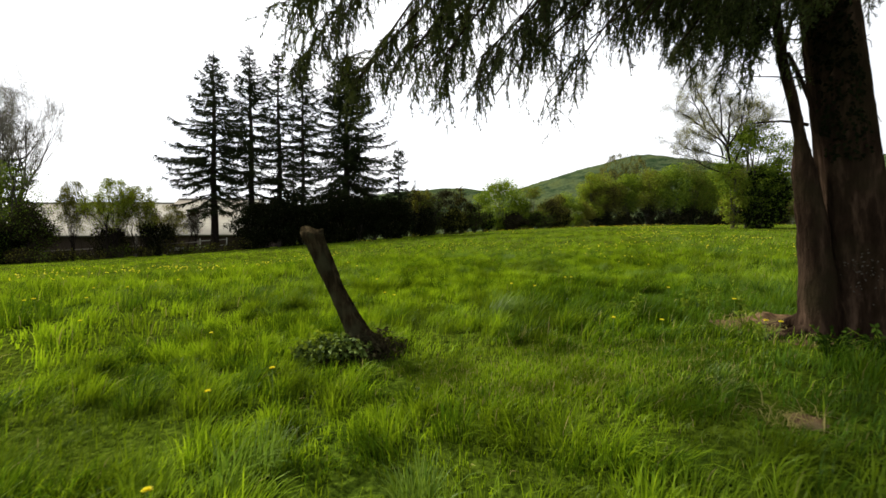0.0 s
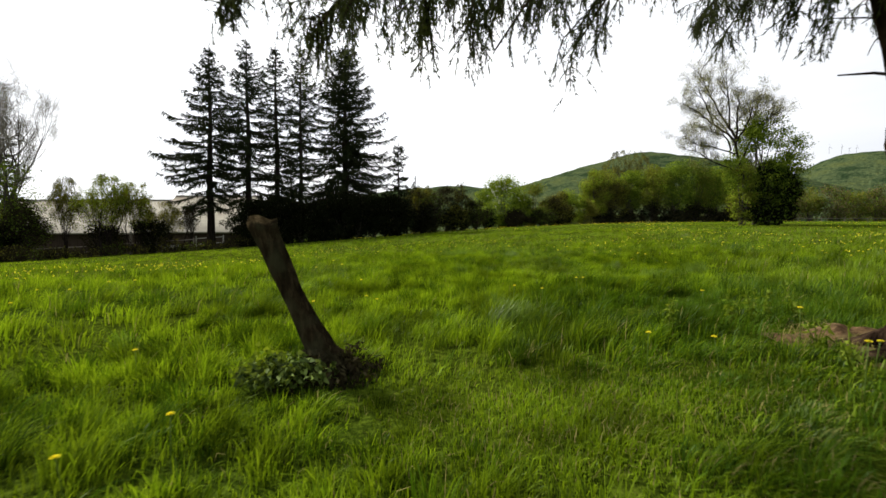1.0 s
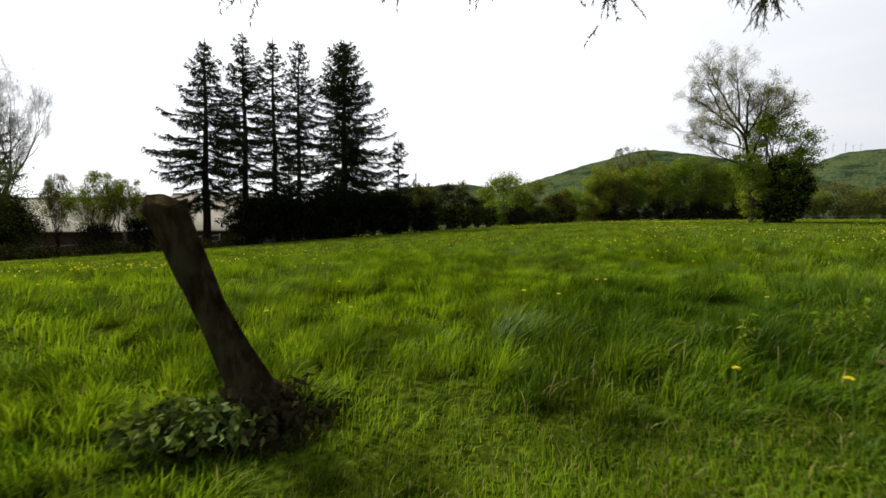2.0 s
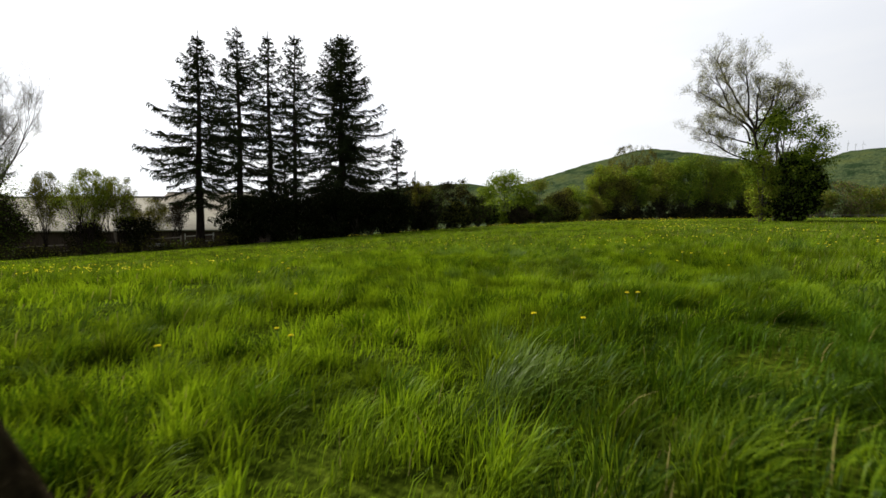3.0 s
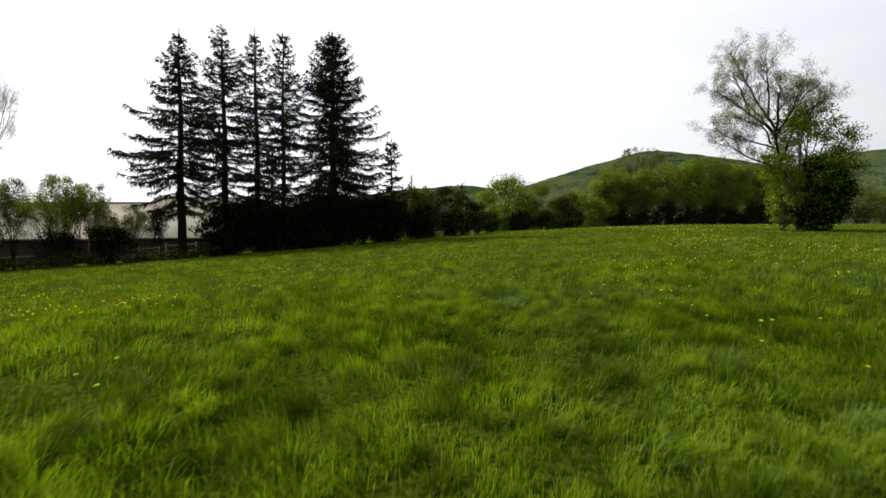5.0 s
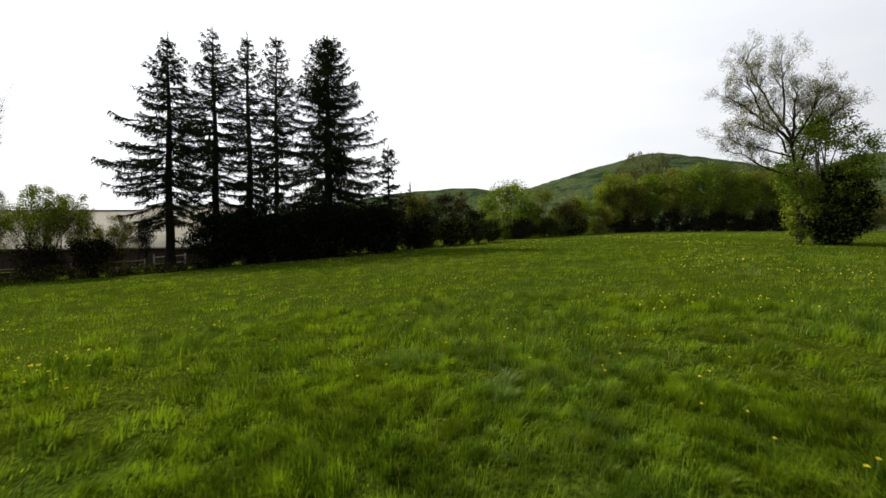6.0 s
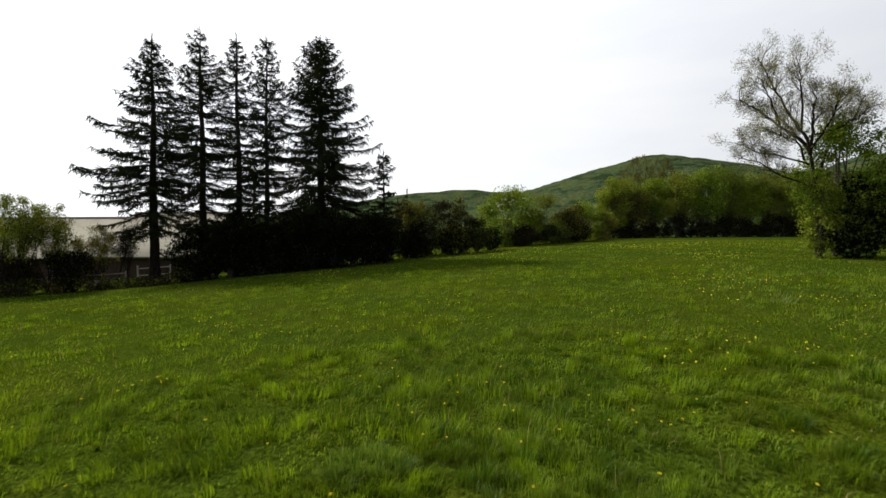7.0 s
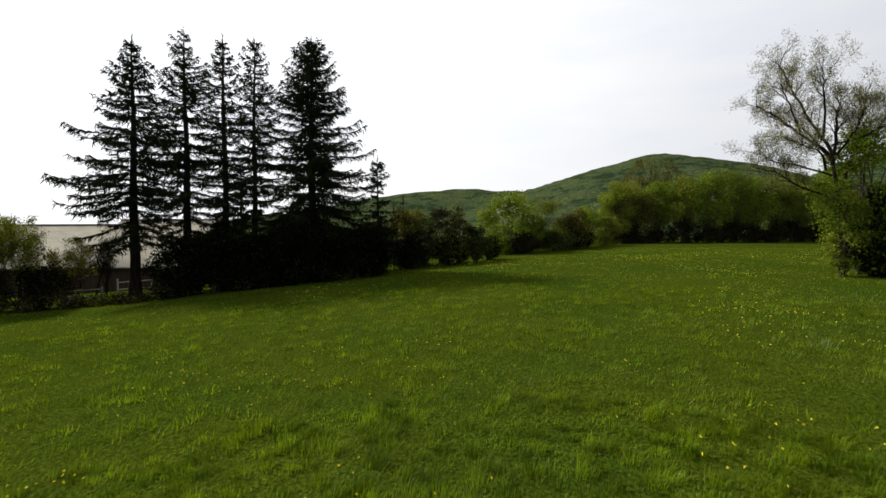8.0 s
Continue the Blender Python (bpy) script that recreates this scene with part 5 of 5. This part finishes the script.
near_g, mid_g, far_g = [[Geo() for k in range(4)] for z in range(3)]
tuft_zone(near_g, (-4, 6, 0.3, 14.2), 0, 3.4, 0.25, 125, 1.0, 701, 1.0, 1300, True)
tuft_zone(mid_g, (-10, 12, -2, 21), 3.4, 9.5, 0.40, 64, 1.9, 702, 1.15, 200, False)
tuft_zone(far_g, (-24, 26, 2, 36), 9.5, 25.0, 0.60, 30, 3.6, 703, 1.1, 85, False)
sward(far_g, (-45, 55, 20, 62), 25.0, 60.0, 30, 7.5, 704, 0.75, 0.25, 1.05)
rs = np.random.default_rng(705)  # short cropped grass round the path's start
n = 16000
hx, hy = rs.normal(0.95, 0.85, n), rs.normal(3.1, 0.5, n)
lay(near_g, hx, hy, rs.uniform(0.04, 0.10, n), rs.uniform(0.0035, 0.006, n), rs.uniform(0, 6.28, n), np.clip(rs.normal(0.5, 0.3, n), 0, 1.2), np.zeros(n, bool), rs.uniform(size=n) < 0.10, rs)
for sx, sy, w, d in SOILS:  # dry hay and dead stalks on the bare earth
    rs = np.random.default_rng(710)
    n = int(500 * w * d) + 40
    hx, hy = sx + rs.normal(0, w * 0.22, n), sy + rs.normal(0, d * 0.22, n)
    blades(near_g[2], hx, hy, rs.uniform(0.06, 0.17, n), rs.uniform(0.004, 0.007, n), rs.uniform(0, 6.28, n), rs.uniform(1.0, 1.35, n), rs)
for g, nm, lab in ((near_g, "meadow_grass", "long green meadow grass in tufts"), (mid_g, "field_grass", "green meadow grass with darker tufts"), (far_g, "far_grass", "meadow grass across the field")):
    for geo, mat, nn in zip(g, (GRASS, GRASS_PALE, STRAW, GRASS_DEEP), ("", "bluish ", "dry straw among ", "dark lush and shade-toned ")):
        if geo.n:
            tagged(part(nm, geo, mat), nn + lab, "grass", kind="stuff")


def dandelion_parts(rng):
    st, hd = Geo(), Geo()
    h = rng.uniform(0.20, 0.28)
    b = rng.uniform(-0.03, 0.03, 2)
    tip = np.array([b[0], b[1], h])
    tube(st, [(0, 0, 0), (b[0] * 0.3, b[1] * 0.3, h * 0.5), tip], [0.003, 0.0026, 0.0024], 5)
    n = 46
    a = np.arange(n) * 2.399
    lift = np.linspace(0.15, 1.3, n)
    D = np.stack([np.cos(a), np.sin(a), lift], -1)
    cards(hd, np.repeat(tip[None], n, 0), D, np.linspace(0.019, 0.012, n), 0.006, rng, belly=0.7)
    return st.mesh("stem"), hd.mesh("flower_head")


kinds = [dandelion_parts(np.random.default_rng(800 + i)) for i in range(4)]


def dandelion(x, y, k, size=1.0):
    t = thing("dandelion", x, y, gz(x, y), "yellow dandelion in flower among the grass", "flower", "dandelions", turn=k * 67)
    t.scale = (size, size, size)
    part("stem", kinds[k % 4][0], GRASS_PALE, t)
    part("flower_head", kinds[k % 4][1], PETAL, t)


NEAR_FLOWERS = ((-0.69, 5.52), (-0.6, 5.42), (0.79, 5.25), (1.10, 5.30), (1.71, 6.19), (2.18, 13.37), (5.55, 13.39), (1.35, 3.52), (1.77, 6.24), (2.56, 5.01), (-1.12, 5.05), (-0.95, 1.41),
                (-1.24, 2.36), (-3.55, 4.31), (-0.99, 2.57), (-1.98, 3.8), (1.69, 3.36), (2.38, 3.15), (2.12, 2.93), (2.48, 3.77), (3.97, 8.57), (-0.97, 6.66), (2.11, 12.36), (3.15, 20.96), (-0.85, 19.96), (-2.53, 12.76),
                (-1.87, 14.23), (0.64, 14.47), (-1.99, 14.38), (-0.8, 13.53))
for i, (fx, fy) in enumerate(NEAR_FLOWERS):
    dandelion(fx, fy, i, 1.0)
rf = np.random.default_rng(820)
fx, fy = rf.uniform(-9, 12, 900), rf.uniform(4, 22, 900)
fk = (vnoise(fx, fy, 2.0, 12) > 0.62) & (from_lane(fx, fy) > 1.6)
for i, (a, b) in enumerate(list(zip(fx[fk], fy[fk]))[:210]):
    dandelion(float(a), float(b), i, float(rf.uniform(0.9, 1.2)))


def far_flowers():
    """Flowers too far and too many to tell apart: heads only, on short stalks, in drifts."""
    rng = np.random.default_rng(830)
    x, y = rng.uniform(-28, 34, 19000), rng.uniform(9, 52, 19000)
    drift = vnoise(x, y, 6.0, 14) * 0.55 + vnoise(x, y, 1.4, 15) * 0.45
    k = (drift > rng.uniform(0.60, 0.90, len(x)) + 0.06 * (x < -6) + 0.4 * (x < -15) - 0.05 * (x > 4)) & (from_lane(x, y) > 7)
    x, y = x[k], y[k]
    n = len(x)
    P = np.stack([x, y, ground_z(x, y) + rng.uniform(0.12, 0.24, n)], -1)
    g = Geo()
    for c in range(3):
        cards(g, P, rng.normal(0, 1, (n, 3)) + [0, 0, 0.6], rng.uniform(0.022, 0.036, n), 0.028, rng, belly=0.5)
    tagged(part("field_flowers", g, PETAL), "drifts of yellow dandelions across the meadow", "flowers", kind="stuff")
    st = Geo()
    tip = P + [0, 0, -0.005]
    s = np.array([0.004, 0, 0])
    base = P * [1, 1, 0] + np.stack([np.zeros(n), np.zeros(n), ground_z(x, y)], -1)
    st.add(np.stack([base - s, base + s, tip], 1).reshape(-1, 3), None, np.arange(3 * n).reshape(-1, 3))
    tagged(part("flower_stalks", st, GRASS_PALE), "pale stalks of the meadow dandelions", "flowers", kind="stuff")


far_flowers()


def weed(x, y, seed, label="small leafy weed with pale yellow-green leaves", leaves=None, stalks=4, size=1.0, group="weeds by the spruce"):
    """A leafy broad-leaved weed by the bare earth."""
    rng = np.random.default_rng(seed)
    t = thing("weed_plant", x, y, gz(x, y), label, "plant", group)
    st, lf = Geo(), Geo()
    for k in range(stalks):
        a = rng.uniform(0, 6.3)
        h = rng.uniform(0.15, 0.32) * size
        e = rng.uniform(0.05, 0.025 * stalks)
        top = np.array([math.cos(a) * e, math.sin(a) * e, h])
        tube(st, [(0, 0, 0), top * [0.4, 0.4, 0.6], top], [0.004, 0.003, 0.002], 5)
        n = 9 if stalks < 6 else 16
        f = rng.uniform(0.2, 1, n)
        P = top * f[:, None] * np.array([0.8, 0.8, 1])
        cards(lf, P, rng.normal(0, 1, (n, 3)) + [0, 0, 0.3], rng.uniform(0.03, 0.06, n), rng.uniform(0.02, 0.03, n), rng, droop=0.2)
    part("stalk", st, GRASS, t)
    tagged(part("foliage", lf, leaves or LEAF_WEED, t), kind="stuff")


for i, (wx, wy) in enumerate(((2.55, 4.35), (2.75, 4.5), (2.35, 4.3), (2.95, 4.4), (1.75, 4.1), (2.45, 3.6), (2.3, 3.2))):
    weed(wx, wy, 850 + i)
# dark plants added in place of the shaded grass pit before the trunk
for i, (wx, wy) in enumerate(((2.58, 2.92), (2.82, 2.82), (2.68, 3.08), (2.95, 2.95))):
    weed(wx, wy, 870 + i, "dark green leafy plant added for the shaded pit by the spruce", LEAF_SHADE_PLANT, 8, 0.6, "nettles by the spruce")


# ---- barn, fences, turbines ----
def box(bm, x0, x1, y0, y1, z0, z1):
    m = Matrix.Translation(((x0 + x1) / 2, (y0 + y1) / 2, (z0 + z1) / 2)) @ Matrix.Diagonal((x1 - x0, y1 - y0, z1 - z0, 1))
    bmesh.ops.create_cube(bm, size=1.0, matrix=m)
    return bm


def barn(x0, x1, y0, y1, floor, eave, ridge, label):
    t = thing("barn", (x0 + x1) / 2, y0, floor, label, "building")
    cx, w, d = 0.0, (x1 - x0), (y1 - y0)
    e, r = eave - floor, ridge - floor
    for ya in (0, d - 0.25):
        part("wall", box(bmesh.new(), -w / 2, w / 2, ya, ya + 0.25, 0, e), BARN_WALL, t, "dark boarded wall")
    for sx in (-1, 1):
        bm = bmesh.new()
        xa, xb = (sx * w / 2, sx * (w / 2 - 0.25))
        pf = [(0.25, 0), (d - 0.25, 0), (d - 0.25, e), (d / 2, r - 0.15), (0.25, e)]
        lo = [bm.verts.new((xa, p, q)) for p, q in pf]
        hi = [bm.verts.new((xb, p, q)) for p, q in pf]
        bm.faces.new(lo), bm.faces.new(hi[::-1])
        for k in range(5):
            bm.faces.new((lo[k], hi[k], hi[(k + 1) % 5], lo[(k + 1) % 5]))
        bmesh.ops.recalc_face_normals(bm, faces=bm.faces)
        part("gable", bm, BARN_WALL, t)
    # roof: corrugated slopes
    for sy, name in ((0, "roof"), (1, "roof")):
        g = Geo()
        n = 220
        xs = np.linspace(-w / 2 - 0.4, w / 2 + 0.4, n)
        wave = 0.03 * np.sin(np.arange(n) * np.pi / 2)
        ya, yb = (-0.5, d / 2) if sy == 0 else (d + 0.5, d / 2)
        za, zb = e - 0.25, r
        rows = []
        for f in (0, 0.33, 0.331, 0.66, 0.661, 1):
            step = 0.03 * (f in (0.33, 0.66))
            rows.append(np.stack([xs, np.full(n, ya + (yb - ya) * f), za + (zb - za) * f + wave + step], -1))
        under = np.stack([xs, np.full(n, yb), np.full(n, zb - 0.14)], -1), np.stack([xs, np.full(n, ya), np.full(n, za - 0.14)], -1)
        rows += [under[0], under[1], rows[0]]
        v = np.concatenate(rows)
        i, j = np.meshgrid(np.arange(len(rows) - 1), np.arange(n - 1), indexing="ij")
        g.add(v, np.stack([i * n + j, i * n + j + 1, (i + 1) * n + j + 1, (i + 1) * n + j], -1).reshape(-1, 4))
        part(name, g, ROOF_SHEET, t, "pale grey-brown corrugated sheet roof")
    bm = bmesh.new()
    box(bm, -w / 2 - 0.4, w / 2 + 0.4, d / 2 - 0.22, d / 2 + 0.22, r - 0.10, r + 0.035)
    part("ridge_cap", bm, BARN_TRIM, t)


barn(-54, -33.2, 49.5, 62.5, -1.2, 1.35, 5.25, "long low barn with pale grey-brown sheet roof and dark walls")
barn(-32.7, -23.0, 49.4, 62.6, -1.2, 1.45, 5.75, "taller end barn with brown-grey sheet roof behind the firs")


def fence(pts, seed, label, rails=2, h=1.1, material=None):
    """Wooden posts with rails between them."""
    rng = random.Random(seed)
    x0, y0 = pts[0]
    zb = gz(x0, y0)
    t = thing("fence", x0, y0, zb, label, "fence")
    tops = []
    for x, y in pts:
        z = gz(x, y) - zb
        bm = bmesh.new()
        hh = h * rng.uniform(0.92, 1.08)
        bmesh.ops.create_cone(bm, cap_ends=True, segments=9, radius1=0.065, radius2=0.055, depth=hh + 0.2, matrix=Matrix.Translation((x - x0, y - y0, z + hh / 2 - 0.1)) @ Euler((rng.uniform(-0.06, 0.06), rng.uniform(-0.06, 0.06), 0)).to_matrix().to_4x4())
        part("post", bm, material or FENCE_WOOD, t)
        tops.append((x - x0, y - y0, z))
    for a, b in zip(tops, tops[1:]):
        for k in range(rails):
            g = Geo()
            zz = h * (0.88 - 0.42 * k)
            tube(g, [(a[0], a[1] - 0.07, a[2] + zz), ((a[0] + b[0]) / 2, (a[1] + b[1]) / 2 - 0.07, (a[2] + b[2]) / 2 + zz - 0.02), (b[0], b[1] - 0.07, b[2] + zz)], [0.04, 0.04, 0.04], 6)
            part("rail", g, material or FENCE_WOOD, t)


fence([(-34 + 2.6 * i, 37.6 + 0.12 * i) for i in range(6)], 901, "weathered wooden post and rail fence behind shrubs")
fence([(-22.9 + 1.2 * i, 42.0 + 0.1 * i) for i in range(3)], 902, "pale painted rail fence beside the barn", 3, 1.25, PALE_RAIL)
fence([(60 + 4.5 * i, 88.0) for i in range(9)], 903, "thin grey wooden posts along the far hedge", 1, 1.2)


def gate_post(x, y, h):
    z = gz(x, y)
    t = thing("gate_post", x, y, z, "pale gate post with a white top beside shrubs", "post")
    g = Geo()
    tube(g, [(0, 0, -0.1), (0.01, 0, h * 0.5), (0.02, 0, h - 0.2)], [0.10, 0.095, 0.09], 10, 0.05, np.random.default_rng(905))
    part("shaft", g, FENCE_WOOD, t)
    g = Geo()
    tube(g, [(0.02, 0, h - 0.2), (0.02, 0, h - 0.04), (0.02, 0, h)], [0.10, 0.10, 0.07], 10)
    part("painted_top", g, PALE_RAIL, t, "white painted top")


gate_post(-26.6, 38.6, 2.0)


def trough(x, y, w, d, h):
    """A long ribbed feed trough on short feet."""
    t = thing("feed_trough", x, y, gz(x, y), "low pale ribbed feed trough near the barn", "trough")
    bm = bmesh.new()
    for a in ((-w / 2, w / 2, -d / 2, d / 2, h * 0.3, h * 0.38), (-w / 2, w / 2, -d / 2, -d / 2 + 0.03, h * 0.38, h), (-w / 2, w / 2, d / 2 - 0.03, d / 2, h * 0.38, h), (-w / 2, -w / 2 + 0.03, -d / 2 + 0.03, d / 2 - 0.03, h * 0.38, h), (w / 2 - 0.03, w / 2, -d / 2 + 0.03, d / 2 - 0.03, h * 0.38, h)):
        box(bm, *a)
    part("bin", bm, PALE_RAIL, t)
    for k in range(6):
        bm = bmesh.new()
        rx = -w / 2 + 0.1 + k * (w - 0.2) / 5
        box(bm, rx - 0.03, rx + 0.03, -d / 2 - 0.03, -d / 2 - 0.001, h * 0.32, h * 0.98)
        part("rib", bm, PALE_RAIL, t)
    for sx in (-1, 1):
        for sy in (-1, 1):
            bm = bmesh.new()
            box(bm, sx * (w / 2 - 0.1) - 0.04, sx * (w / 2 - 0.1) + 0.04, sy * (d / 2 - 0.1) - 0.04, sy * (d / 2 - 0.1) + 0.04, -0.05, h * 0.3)
            part("foot", bm, FENCE_WOOD, t)


trough(-22.4, 37.8, 1.3, 0.6, 0.6)


def turbine(x, y, z, h, turn):
    t = thing("wind_turbine", x, y, z, "grey wind turbine standing on the far hill", "wind turbine", "turbines on the hill", turn)
    g = Geo()
    tube(g, [(0, 0, 0), (0, 0, h * 0.5), (0, 0, h)], [h * 0.030, h * 0.025, h * 0.018], 8)
    part("tower", g, TURBINE, t)
    bm = bmesh.new()
    box(bm, -h * 0.03, h * 0.03, -h * 0.08, h * 0.08, h * 0.985, h * 1.04)
    nacelle = part("nacelle", bm, TURBINE, t)
    for k in range(3):
        a = radians(90 + 120 * k + turn)
        g = Geo()
        d = np.array([math.cos(a), 0, math.sin(a)])
        c = np.array([0, -h * 0.10, h * 1.01])
        tube(g, [c, c + d * h * 0.12, c + d * h * 0.5], [h * 0.014, h * 0.022, h * 0.006], 5)
        part("blade", g, TURBINE, nacelle)


TURBINES = ((1282, 1500, 22, 10), (1323, 1500, 24, 35), (1353, 1505, 20, 70), (1373, 1500, 22, 5))
for tx, ty, th, tt in TURBINES:
    turbine(tx, ty, 0.0 + 270, th, tt)
